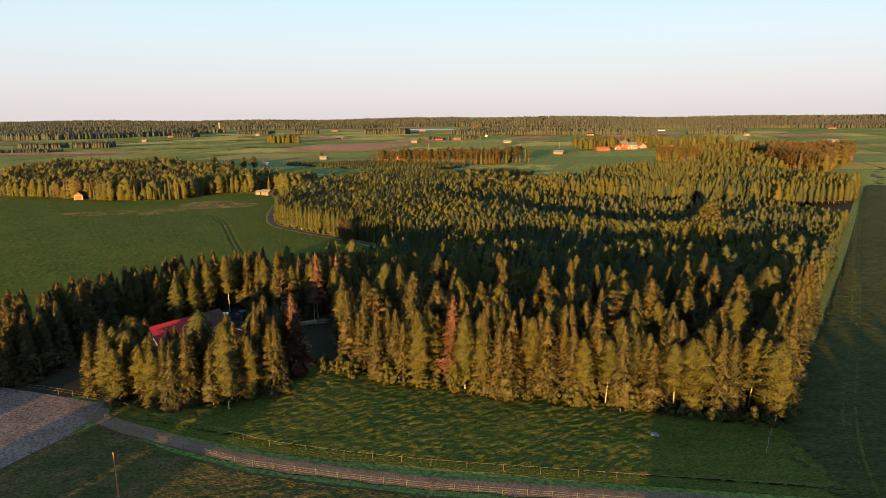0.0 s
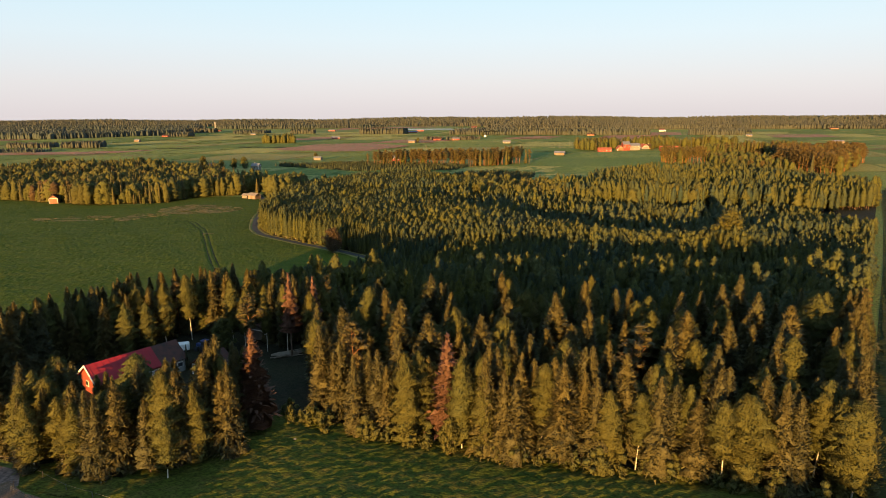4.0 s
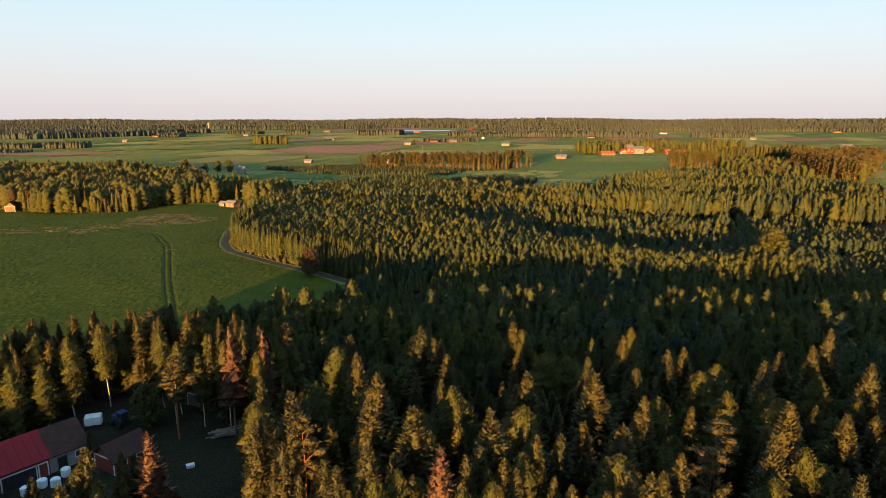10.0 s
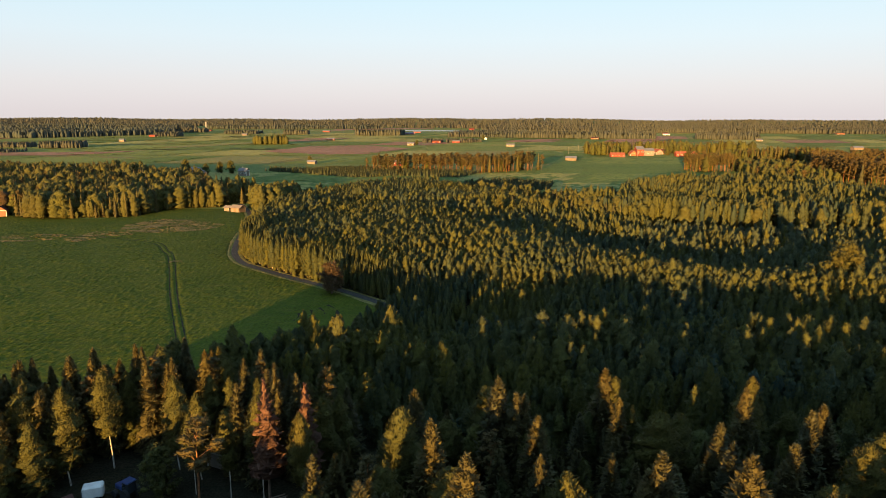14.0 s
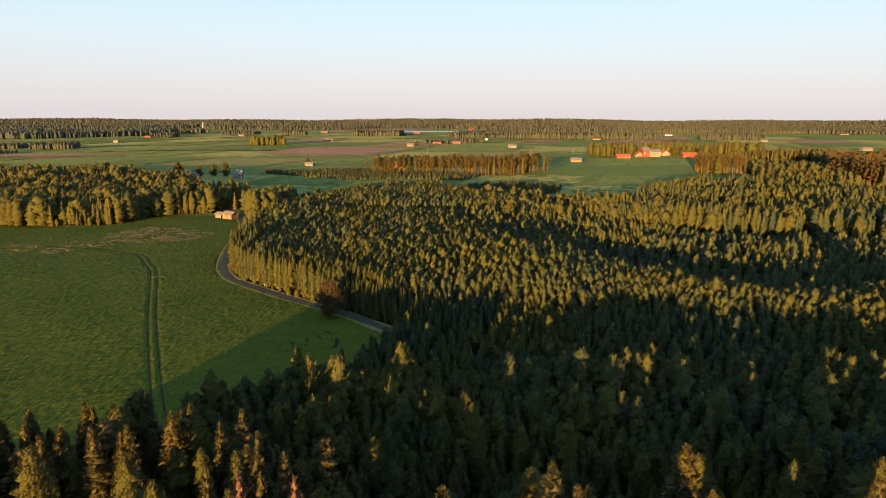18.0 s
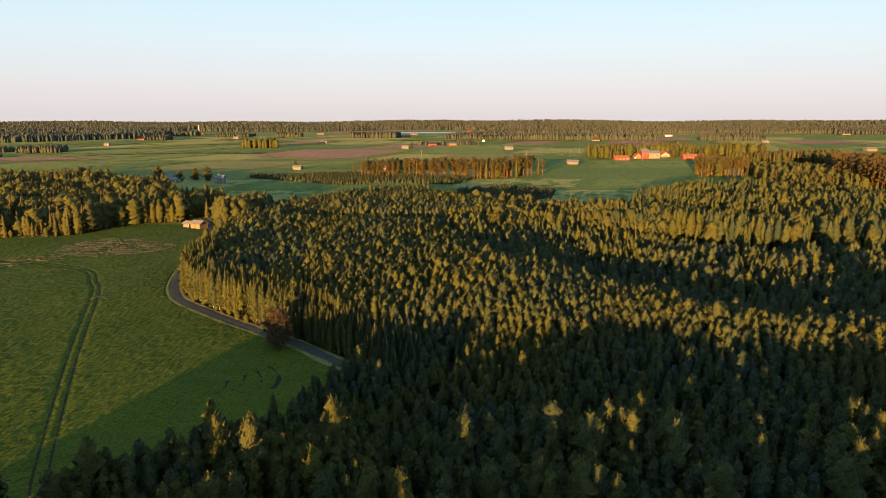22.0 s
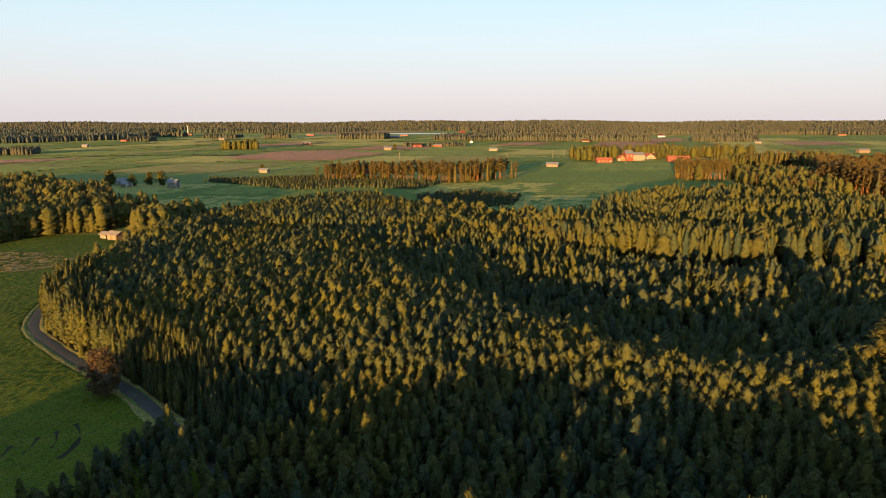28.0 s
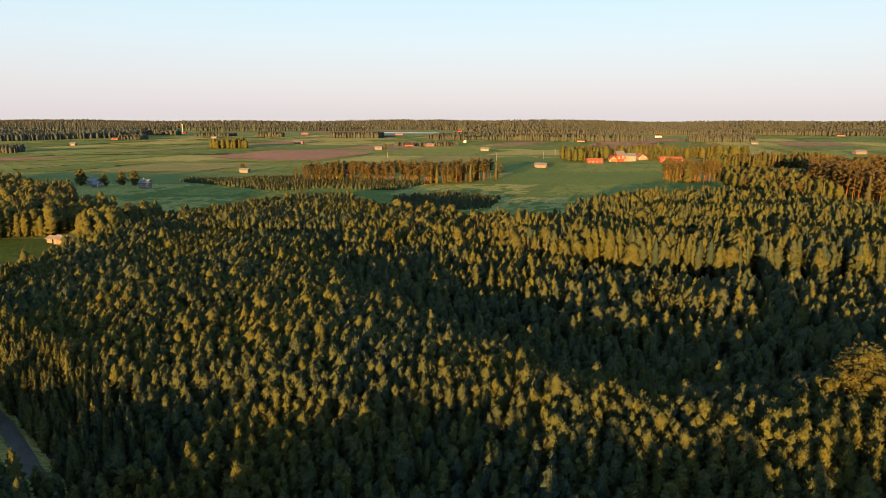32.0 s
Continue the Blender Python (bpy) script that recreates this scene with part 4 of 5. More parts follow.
for (x, y), h in zip(planted[close], hts[close]):
    young.plant(int(rng.integers(0, 12)), float(x), float(y), float(h), float(rng.uniform(0, 360)), float(rng.uniform(0.85, 1.2)))
rest, rh = planted[~close], hts[~close]
models = [plume_shape(s, 1.0, 0.170 * g, w, 8, 150, 0.074, 0.14, be + 0.16, 0.6, 0.0, 0.6, 0.42, 0.015, 0.0075, 0.22) for s, g, w, be in ((91, 1.0, 6, 0.3), (92, 0.9, 6, 0.34), (93, 1.12, 5, 0.38), (96, 1.0, 6, 0.42))]
thin = [plume_shape(s, 1.0, 0.172, 5, 7, 72, 0.08, 0.12, 0.47, 0.6, 0.0, 0.62, 0.42, 0.015, 0.0075, 0.22) for s in (94, 95, 97)]
edge = inside(LANE_EDGE, rest)
high = [plume_shape(s, 1.0, 0.115 * g, 7, 8, 170, 0.075, 0.12, 0.42, 0.66, 0.0, 0.55, 0.6, 0.03, 0.0075, 0.4) for s, g in ((98, 1.0), (99, 0.8), (89, 1.15))]
near_rest = rest[:, 1] < 262
shapes = []
for i, (tk, cr) in enumerate(high):
    pick = edge & (np.arange(len(rest)) % 3 == i)
    shapes.append(spread(cr, rest[pick], rh[pick] * 1.15, rh[pick] * rng.uniform(0.9, 1.3, pick.sum()), 103 + i))
for i, (tk, cr) in enumerate(models):
    pick = near_rest & ~edge & (np.arange(len(rest)) % 4 == i)
    shapes.append(spread(cr, rest[pick], rh[pick], rh[pick] * rng.uniform(0.9, 1.3, pick.sum()), 96 + i))
for i, (tk, cr) in enumerate(thin):
    pick = ~near_rest & ~edge & (np.arange(len(rest)) % 3 == i)
    shapes.append(spread(cr, rest[pick], rh[pick], rh[pick] * rng.uniform(0.95, 1.3, pick.sum()), 99 + i))
stuff("plantation_crowns", shapes, YOUNG, "dense young plantation wood of narrow pointed crowns", "wood")
stem = heart_shape([0, 0.5, 0.9], [0.008, 0.006, 0.002], 3)
pale = edge & (np.arange(len(rest)) % 3 == 0)
stuff("edge_stems", [spread(stem, rest[edge & ~pale], rh[edge & ~pale], rh[edge & ~pale], 102)], BARK, "bare lower stems along the lane", "wood")
stuff("edge_birch_stems", [spread(stem, rest[pale], rh[pale], 1.5 * rh[pale], 104)], BIRCH_BARK, "thin white birch stems along the lane", "wood")

# the hollow: lower birches, willows and thin conifers, growing taller to the north
def ragged(xy, amount, size, seed):
    return xy + amount * np.array([[noise.noise(Vector((x * size, y * size, seed))), noise.noise(Vector((x * size, y * size, seed + 9.0)))] for x, y in xy])


low_xy = scatter([(-40, 250), (190, 250), (200, 350), (110, 360), (40, 410), (-20, 410)], 2.75, 111, 0.55)
low_xy = low_xy[inside(HOLLOW, low_xy)]
r_ = np.random.default_rng(112)
rise = np.array([noise.noise(Vector((x * 0.045, y * 0.045, 5.0))) for x, y in low_xy])
lh = np.clip(5.0 + 2.0 * rise + 0.016 * (low_xy[:, 1] - 300) + r_.normal(0, 1.1, len(low_xy)), 3.0, 9.0)
which = r_.uniform(0, 1, len(low_xy)) + 0.5 * rise
round_low = plume_shape(113, 1.0, 0.24, 4, 7, 60, 0.1, 0.03, 0.5, 0.5, 0.0, 0.74, 0.45, 0.03, 0.0075, 0.25)[1]
k = which < 0.5
stuff("hollow_scrub", [spread(round_low, low_xy[k], lh[k], lh[k] * 1.05, 114)], BUSH, "green willow and birch scrub in a wet hollow", "scrub")
stuff("hollow_conifers", [spread(thin[0][1], low_xy[~k], lh[~k] * 1.15, lh[~k] * 1.15, 115)], YOUNG, "thin young conifers among willows in a hollow", "wood")
near_lane = np.array([p for off in (2.6, 3.4, 4.3) for p in beside(ROAD, off, 236, 318)])
near_lane = np.concatenate([near_lane, near_lane + 1.2])
near_lane += np.random.default_rng(116).normal(0, 0.5, near_lane.shape)
lane_low = np.random.default_rng(117).uniform(0.8, 2.6, len(near_lane))
stuff("lane_undergrowth", [spread(round_low, near_lane, lane_low, lane_low * 1.7, 118)], BIRCH, "low bushes along the lane under the trees", "scrub")
russet = Kind("broadleaf_tree", [clump_shape(43, 10, 0.12, 3.8, 80, 46, 0.85, 0.34, 0.2, 0.5, 0.2, 1.0, 0.0, 0.36, 0.45)], BARK, RUSSET, "brown-leaved broadleaf tree", "tree", "broadleaf trees")
russet.plant(0, -38.8, 248.6, 10.0, 130, 1.15, "dull brownish broadleaf tree at the bend of the lane")
broads.plant(0, 104.0, 243.0, 17.0, 15, 1.15, "large rounded golden-lit broadleaf tree above the plantation")
broads.plant(1, 21.0, 374.0, 12.0, 90, 0.9, "pale round-topped willow tree in the wood")

# woods further off: trees of a few simple shapes
sp_far = [plume_shape(s, 1.0, 0.165 * g, 6, 7, 56, 0.075, 0.04, 0.06, 0.82, 0.35, 0.5, 0.36, 0.015, 0.0075, 0.2)[1] for s, g in ((121, 1.0), (132, 0.8))]
br_far = [plume_shape(s, 1.0, 0.25 * g, 5, 8, 100, 0.08, 0.04, be, 0.5, 0.0, 0.74, 0.45, 0.03, 0.0075, 0.25)[1] for s, g, be in ((122, 1.0, 0.5), (129, 0.85, 0.42), (131, 1.2, 0.55))]
pn_far = clump_shape(123, 1.0, 0.42, 0.16, 12, 11, 0.075, 0.07, 0.01, 0.4, -0.2, 0.6, 0.25)[1]
sp_mid = plume_shape(126, 1.0, 0.13, 8, 8, 80, 0.06, 0.04, 0.06, 0.85, 0.4, 0.5, 0.34)[1]
low_far = young_shape(127, 1.0, 0.3, 24, 0.2, 0.02, 0.3, 0.8, 5, 4, 0.7)[1]
tall_far = [plume_shape(s, 1.0, 0.132 * g, 6, 7, 64, 0.075, 0.16, be + 0.12, 0.62, 0.0, 0.68, 0.3, 0.02, 0.0075, 0.2)[1] for s, g, be in ((124, 1.0, 0.35), (134, 1.2, 0.45), (135, 0.85, 0.3))]
pole_far = heart_shape([0, 0.5, 0.92], [0.011, 0.008, 0.003], 3)


def far_wood(name, poly, gap, low, high, mix, seed, label, without=(), rag=0.0, leaf=None):
    """One wood that is never passed: crowns in up to three kinds, with stems for pines."""
    xy = scatter(poly, gap, seed, 0.45, without)
    r = np.random.default_rng(seed + 1)
    if rag:
        xy = xy[inside(poly, ragged(xy, rag, 0.03, 2.0)) & inside(poly, ragged(xy, rag * 0.6, 0.09, 4.0))]
    swell = np.array([noise.noise(Vector((x * 0.035, y * 0.035, 7.0))) for x, y in xy])
    h = np.clip(r.uniform(low, high, len(xy)) + 0.22 * high * swell, 0.6 * low, 1.2 * high)
    kind = r.choice(3, len(xy), p=mix)
    # both thickets take the duller willow leaves, which puts shade into their colour
    for i, (shape, mat, nm) in enumerate(((tall_far if name == "tall_wood" else low_far if name in ("pine_thicket", "scrub_island") else sp_mid if "storey" in name else sp_far, BUSH if name in ("pine_thicket", "scrub_island") else YOUNG if name == "tall_wood" else SPRUCE, "conifers"), (br_far, leaf or MIXED, "birches"), (pn_far, PINE, "pines"))):
        k = kind == i
        forms = shape if isinstance(shape, list) else [shape]
        turn = np.arange(len(xy)) % len(forms)
        if k.any():
            stuff(name + "_" + nm, [spread(sh, xy[k & (turn == m)], h[k & (turn == m)], (h * r.uniform(0.8, 1.3, len(xy)))[k & (turn == m)], seed + 2 + i + 7 * m) for m, sh in enumerate(forms) if (k & (turn == m)).any()], mat, label, "wood")
    bark = PINE_BARK if mix[2] > 0.5 else BARK
    stuff(name + "_stems", [spread(pole_far, xy, h, h, seed + 6)], bark, "bare stems in " + label, "wood")


far_wood("belt_understorey", OLD, 4.4, 5.0, 9.0, [0.62, 0.38, 0.0], 57, "lower storey of spruce and birch in the old wood", (FACE,))
far_wood("yard_understorey", [(-84, 140), (-76, 145), (-66, 155), (-58, 163), (-36, 166), (-27, 154), (-21, 152), (-24, 162), (-48, 176), (-62, 174), (-78, 160)], 4.4, 4.5, 9.5, [0.7, 0.3, 0.0], 54, "lower storey of spruce behind the yard")
# unseen trees behind the viewpoint and beyond the paddock, added so their long shadows cross the meadow and the yard
for k, (poly, gap, lo, hi, mix) in enumerate((([(8, 2), (52, -6), (66, 16), (20, 22)], 3.4, 9.5, 11.6, [0.5, 0.5, 0.0]), ([(3, 3), (8, 3), (17, 5), (16, 14), (8, 15), (4, 10)], 2.8, 9.5, 11.2, [0.8, 0.2, 0.0]), ([(52, -6), (100, -16), (116, 8), (66, 16)], 3.8, 9.5, 11.6, [0.3, 0.7, 0.0]), ([(-104, 0), (-60, 0), (-62, 10), (-90, 16)], 5.5, 10.0, 12.0, [0.7, 0.3, 0.0]), ([(-120, 40), (-98, 36), (-100, 60), (-112, 64)], 3.4, 14.0, 16.5, [0.8, 0.2, 0.0]))):
    far_wood("shelter_storey", poly, gap, lo, hi, mix, 500 + 20 * k, "unseen spruces and birches added to shade the meadow and yard")
far_wood("tall_wood", TALL, 3.3, 9.0, 14.0, [0.84, 0.16, 0.0], 125, "tall sunlit plantation wood behind the hollow", (), 22.0)
far_wood("notch_wood", [(-6, 400), (20, 392), (44, 380), (66, 360), (84, 352), (96, 372), (104, 412), (96, 432), (78, 436), (56, 440), (40, 456), (26, 462), (12, 468), (24, 430)], 3.3, 7.0, 11.0, [0.5, 0.5, 0.0], 128, "mixed young birches and spruces behind the hollow", (), 10.0)
WEST = [(-330, 420), (-239, 397), (-198, 380), (-170, 382), (-158, 388), (-151, 414), (-126, 420), (-128, 436), (-160, 500), (-176, 532), (-197, 556), (-287, 610), (-360, 590)]
far_wood("west_wood", WEST, 3.5, 7.5, 13.5, [0.5, 0.48, 0.02], 130, "mixed spruce and birch wood beyond the field", (), 8.0)
far_wood("west_wood_edge", [(-330, 421), (-239, 398), (-198, 381), (-170, 383), (-158, 389), (-151, 415), (-126, 421), (-128, 427), (-156, 422), (-165, 394), (-196, 389), (-236, 405), (-328, 428)], 3.0, 3.5, 8.0, [0.12, 0.88, 0.0], 145, "low leafy trees closing the edge of the wood")
far_wood("west_wood_edge", [(-216, 388), (-200, 380), (-184, 380), (-186, 388), (-204, 392)], 5.5, 9, 12, [0.0, 1.0, 0.0], 133, "bright rounded birches at the edge of the wood", (), 0.0, BIRCH)
far_wood("west_wood_edge", [(-158, 390), (-150, 412), (-128, 418), (-130, 426), (-152, 424), (-162, 402)], 4.5, 9, 13, [0.05, 0.95, 0.0], 136, "close sunlit birches at the edge of the wood", (), 0.0, BIRCH)
far_wood("west_wood_edge", [(-250, 402), (-230, 392), (-220, 390), (-226, 402), (-246, 412)], 5.0, 9, 13, [0.1, 0.9, 0.0], 139, "brownish leafy trees at the edge of the wood", (), 0.0, RUSSET)
far_wood("lane_trees", [(-152, 440), (-140, 424), (-126, 424), (-112, 440), (-120, 470), (-150, 490)], 5.0, 8, 14, [0.35, 0.65, 0.0], 142, "leafy birches behind the lane shed")
far_wood("lane_trees", [(-104, 400), (-92, 388), (-84, 420), (-92, 452), (-110, 430)], 4.0, 11, 15.5, [0.15, 0.85, 0.0], 140, "leafy birches beside the lane shed")
far_wood("pine_row", [(-72, 642), (-20, 634), (20, 628), (60, 640), (92, 668), (84, 692), (30, 668), (-30, 674), (-68, 664)], 5.6, 13, 17, [0.05, 0.08, 0.87], 150, "sunlit pine grove with orange trunks", (), 9.0)
far_wood("pine_thicket", [(-165, 655), (-75, 588), (-46, 606), (10, 590), (30, 634), (-20, 662), (-60, 688), (-115, 674)], 2.6, 2.4, 4.2, [0.97, 0.03, 0.0], 160, "low thicket of young conifers in the meadow")
far_wood("scrub_island", [(10, 540), (41, 572), (78, 543), (68, 505), (47, 493), (30, 500)], 2.6, 2.2, 3.8, [0.97, 0.03, 0.0], 170, "low young pines standing in the green ley")
far_wood("farm_pines", [(221, 650), (240, 643), (258, 644), (266, 660), (250, 678), (226, 674)], 4.6, 14, 18.5, [0.05, 0.1, 0.85], 180, "sunlit pines standing before the farm")
far_wood("east_pines", [(288, 512), (300, 500), (330, 540), (420, 650), (440, 690), (400, 720), (352, 690), (305, 600)], 5.0, 15, 19, [0.05, 0.05, 0.9], 190, "dense dark pine stand with orange trunks")
far_wood("east_mixed", [(246, 545), (285, 530), (305, 600), (330, 660), (320, 700), (275, 690), (262, 640), (250, 600)], 5.5, 8, 13, [0.3, 0.5, 0.2], 200, "mixed birches and spruces below the pines")
far_wood("farm_shelter", [(190, 892), (214, 890), (230, 900), (232, 915), (205, 918)], 6.0, 11, 15, [0.6, 0.4, 0.0], 216, "dark trees behind the low farm building")
far_wood("farm_shelter", [(195, 912), (230, 925), (330, 950), (420, 930), (430, 960), (330, 985), (220, 965), (190, 935)], 6.0, 12, 17, [0.5, 0.4, 0.1], 210, "shelter wood of spruces behind the farm")
far_wood("farm_row", [(300, 790), (420, 790), (470, 830), (440, 850), (330, 820)], 6.0, 11, 15, [0.4, 0.4, 0.2], 220, "tree row east of the farm")

simple = [young_shape(231, 1.0, 0.3, 8, 0.2, 0.02, 0.55, 0.95, 5, 3, 0.42)[1], young_shape(232, 1.0, 0.24, 6, 0.18, 0.02, 0.35, 0.95, 4, 3, 0.7)[1]]


def plain_wood(name, poly, gap, low, high, seed, label, rim=36.0, leaf=FAR_HAZY):
    """A far wood: small close trees along its near rim, broader ones behind."""
    fine = scatter(poly, gap * 0.47, seed, 0.5)
    fine = fine[~inside(poly, fine - np.array([0, rim]))]
    wide = scatter(poly, gap * 1.35, seed + 5, 0.45)
    wide = wide[inside(poly, wide - np.array([0, rim]))]
    r = np.random.default_rng(seed)
    shapes = []
    for xy, g, n in ((fine, 0.85, 0), (wide, 1.25, 3)):
        swell = np.array([noise.noise(Vector((x * 0.006, y * 0.006, 1.0))) for x, y in xy])
        h = r.uniform(low, high, len(xy)) * (1 + 0.28 * swell)
        k = r.uniform(0, 1, len(xy)) < 0.45
        zs = lift(xy[:, 0], xy[:, 1])
        for m, (sel, sh) in enumerate(((k, simple[0]), (~k, simple[1]))):
            if sel.any():
                shapes.append(spread(sh, xy[sel], h[sel], h[sel] * g, seed + n + m, zs[sel]))
    stuff(name, shapes, leaf, label, "wood")


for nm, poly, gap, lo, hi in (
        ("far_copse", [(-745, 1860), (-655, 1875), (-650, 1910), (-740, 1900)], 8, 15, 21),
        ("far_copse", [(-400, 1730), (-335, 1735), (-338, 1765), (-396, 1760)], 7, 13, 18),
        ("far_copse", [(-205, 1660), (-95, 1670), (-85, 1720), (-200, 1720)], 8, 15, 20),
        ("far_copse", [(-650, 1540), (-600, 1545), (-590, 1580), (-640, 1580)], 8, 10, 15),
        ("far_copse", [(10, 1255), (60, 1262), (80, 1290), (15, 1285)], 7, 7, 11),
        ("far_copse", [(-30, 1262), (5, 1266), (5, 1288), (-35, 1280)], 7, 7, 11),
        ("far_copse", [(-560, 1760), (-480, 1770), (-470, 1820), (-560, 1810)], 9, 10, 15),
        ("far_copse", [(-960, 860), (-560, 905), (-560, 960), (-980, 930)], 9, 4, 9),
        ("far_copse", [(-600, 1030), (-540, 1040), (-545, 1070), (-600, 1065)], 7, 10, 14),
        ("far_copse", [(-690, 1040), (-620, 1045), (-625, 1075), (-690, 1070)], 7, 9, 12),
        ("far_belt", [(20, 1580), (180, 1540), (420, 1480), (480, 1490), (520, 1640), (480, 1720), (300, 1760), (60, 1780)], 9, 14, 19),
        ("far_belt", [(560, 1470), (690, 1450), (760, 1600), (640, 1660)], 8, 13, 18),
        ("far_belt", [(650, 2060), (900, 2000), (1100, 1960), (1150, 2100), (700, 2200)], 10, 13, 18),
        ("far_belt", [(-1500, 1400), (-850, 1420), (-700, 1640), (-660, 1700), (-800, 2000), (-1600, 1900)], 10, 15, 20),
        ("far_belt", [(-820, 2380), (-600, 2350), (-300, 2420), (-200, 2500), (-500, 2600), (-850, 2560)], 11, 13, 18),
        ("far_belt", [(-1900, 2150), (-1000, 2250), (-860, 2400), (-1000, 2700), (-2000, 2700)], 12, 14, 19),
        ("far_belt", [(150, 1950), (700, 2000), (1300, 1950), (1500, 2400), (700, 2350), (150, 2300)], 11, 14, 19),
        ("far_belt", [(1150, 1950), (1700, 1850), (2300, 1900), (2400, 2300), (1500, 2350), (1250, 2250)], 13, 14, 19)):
    # the leftmost woods take the leaf colour with shade in it
    plain_wood(nm, poly, gap, lo * 0.78, hi * 0.78, int(abs(poly[0][0]) + poly[0][1]), "wood of mixed trees far across the plain", leaf=FAR_SHADED if poly[0][0] < -800 else FAR_HAZY)
far_wood("plain_copse", [(-322, 1172), (-300, 1168), (-262, 1178), (-266, 1198), (-318, 1196)], 6.0, 12, 17, [0.1, 0.9, 0.0], 235, "rounded copse of broadleaf trees on the plain")
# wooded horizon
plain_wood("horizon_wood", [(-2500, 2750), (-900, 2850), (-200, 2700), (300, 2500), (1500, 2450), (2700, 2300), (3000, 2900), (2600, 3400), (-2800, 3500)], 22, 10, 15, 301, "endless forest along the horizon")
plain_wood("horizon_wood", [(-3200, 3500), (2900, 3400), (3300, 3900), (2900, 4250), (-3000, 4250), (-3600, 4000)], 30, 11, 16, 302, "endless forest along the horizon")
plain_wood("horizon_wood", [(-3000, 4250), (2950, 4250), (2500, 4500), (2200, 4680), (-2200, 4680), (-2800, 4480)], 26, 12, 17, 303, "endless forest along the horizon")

# grass tufts on the near meadow
tuft = spikes([(0, 0, 0.18), (0.1, 0.05, 0.15), (-0.08, 0.08, 0.16)], [(0.2, 0, 1), (-0.3, 0.4, 1), (0.1, -0.5, 1)], [(0, 1, 0), (1, 0.4, 0), (1, -0.5, 0)], [0.5, 0.45, 0.4], [0.16, 0.18, 0.16])
for nm, poly, gap, sd in (("meadow_grass", [(-56, 100), (-38, 103), (-28, 108), (-26, 119), (22, 102), (53, 94), (49, 86), (26, 79), (-16, 85), (-42, 93)], 0.34, 311), ("meadow_grass", [(-61.5, 88), (-56.5, 95), (-42, 88), (-28, 82), (-2, 76), (26, 73), (60, 70), (60, 62), (-60, 62)], 0.55, 312), ("field_grass", [(57, 92), (86, 138), (97, 154), (130, 200), (170, 190), (120, 90), (60, 66)], 1.0, 313)):
    xy = scatter(poly, gap, sd, 0.6)
    r = np.random.default_rng(sd)
    hh = r.uniform(0.25, 0.95, len(xy)) * 0.55
    stuff(nm, [spread(tuft, xy, hh, hh * 1.5, sd)], GRASS, "uneven tufts of meadow grass", "grass")


# ---- buildings ----
def gable(bm, w, l, h, rise, z0=0.0):
    """A solid house body: width across, length along y, eaves height, roof rise."""
    a, b = w / 2, l / 2
    vs = [bm.verts.new(c) for y in (-b, b) for c in ((-a, y, z0), (a, y, z0), (a, y, h), (0, y, h + rise), (-a, y, h))]
    bm.faces.new(vs[:5])
    bm.faces.new(vs[5:][::-1])
    for i in range(5):
        j = (i + 1) % 5
        bm.faces.new((vs[i], vs[5 + i], vs[5 + j], vs[j]))
    return bm


def roof_slab(w, y0, y1, h, rise, side, over=0.45, thick=0.14):
    bm = bmesh.new()
    a = w / 2
    k = rise / a
    pts = [(0, h + rise + 0.03), (side * (a + over), h - k * over + 0.03), (side * (a + over), h - k * over + 0.03 + thick), (0, h + rise + 0.03 + thick)]
    r = [[bm.verts.new((x, y, z)) for x, z in pts] for y in (y0, y1)]
    bm.faces.new(r[0])
    bm.faces.new(r[1][::-1])
    for i in range(4):
        j = (i + 1) % 4
        bm.faces.new((r[0][i], r[1][i], r[1][j], r[0][j]))
    return bm


def house(name, x, y, turn, w, l, h, rise, wall, roof, label, category="house", group="", windows=0, doors=0, chimney=False, trim=WHITE):
    """A gabled building with roof slopes, windows on both long sides and the near gable, doors and a chimney."""
    t = thing(name, x, y, turn, 0, label, category, group)
    part("wall", gable(bmesh.new(), w, l, h, rise), wall, t)
    for s in (-1, 1):
        part("roof", roof_slab(w, -l / 2 - 0.5, l / 2 + 0.5, h, rise, s), roof, t)
    for s in (-1, 1):
        for i in range(windows):
            yy = -l / 2 + l * (i + 0.5) / windows
            win = part("window", block(s * (w / 2 + 0.03), yy, h * 0.42, 0.1, min(1.3, l / windows * 0.5), h * 0.36), trim, t, "white-framed window")
            part("pane", block(s * (w / 2 + 0.07), yy, h * 0.42 + 0.1, 0.06, min(1.3, l / windows * 0.5) - 0.25, h * 0.36 - 0.2), PANE, win)
    for i in range(doors):
        yy = -l / 4 + l * 0.5 * i / max(1, doors - 1)
        part("door", block(-(w / 2 + 0.04), yy, 0.05, 0.1, 1.8, min(2.3, h * 0.8)), trim, t, "plain boarded door")
    part("gable_board", block(0, -l / 2 - 0.03, h - 0.1, w, 0.08, 0.2), trim, t)
    for s in (-1, 1):
        part("corner_board", block(s * (w / 2 - 0.08), -l / 2 - 0.03, 0, 0.2, 0.08, h), trim, t)
    if chimney:
        part("chimney", block(0.3, l * 0.15, h + rise - 0.3, 0.7, 0.7, 1.3, 0.04), CONCRETE, t, "plastered chimney")
    return t


# the yard barn: red half with sheet roof, grey half with rusty tiles
BX, BY, BT = -57.6, 137.2, -38.5
barn = thing("barn", BX, BY, BT, 0, "long red barn with red sheet roof and rusty end", "barn")
W_, H_, R_ = 7.4, 2.9, 2.6
bm = gable(bmesh.new(), W_, 11.5, H_, R_)
bmesh.ops.translate(bm, verts=bm.verts, vec=(0, -3.5, 0))
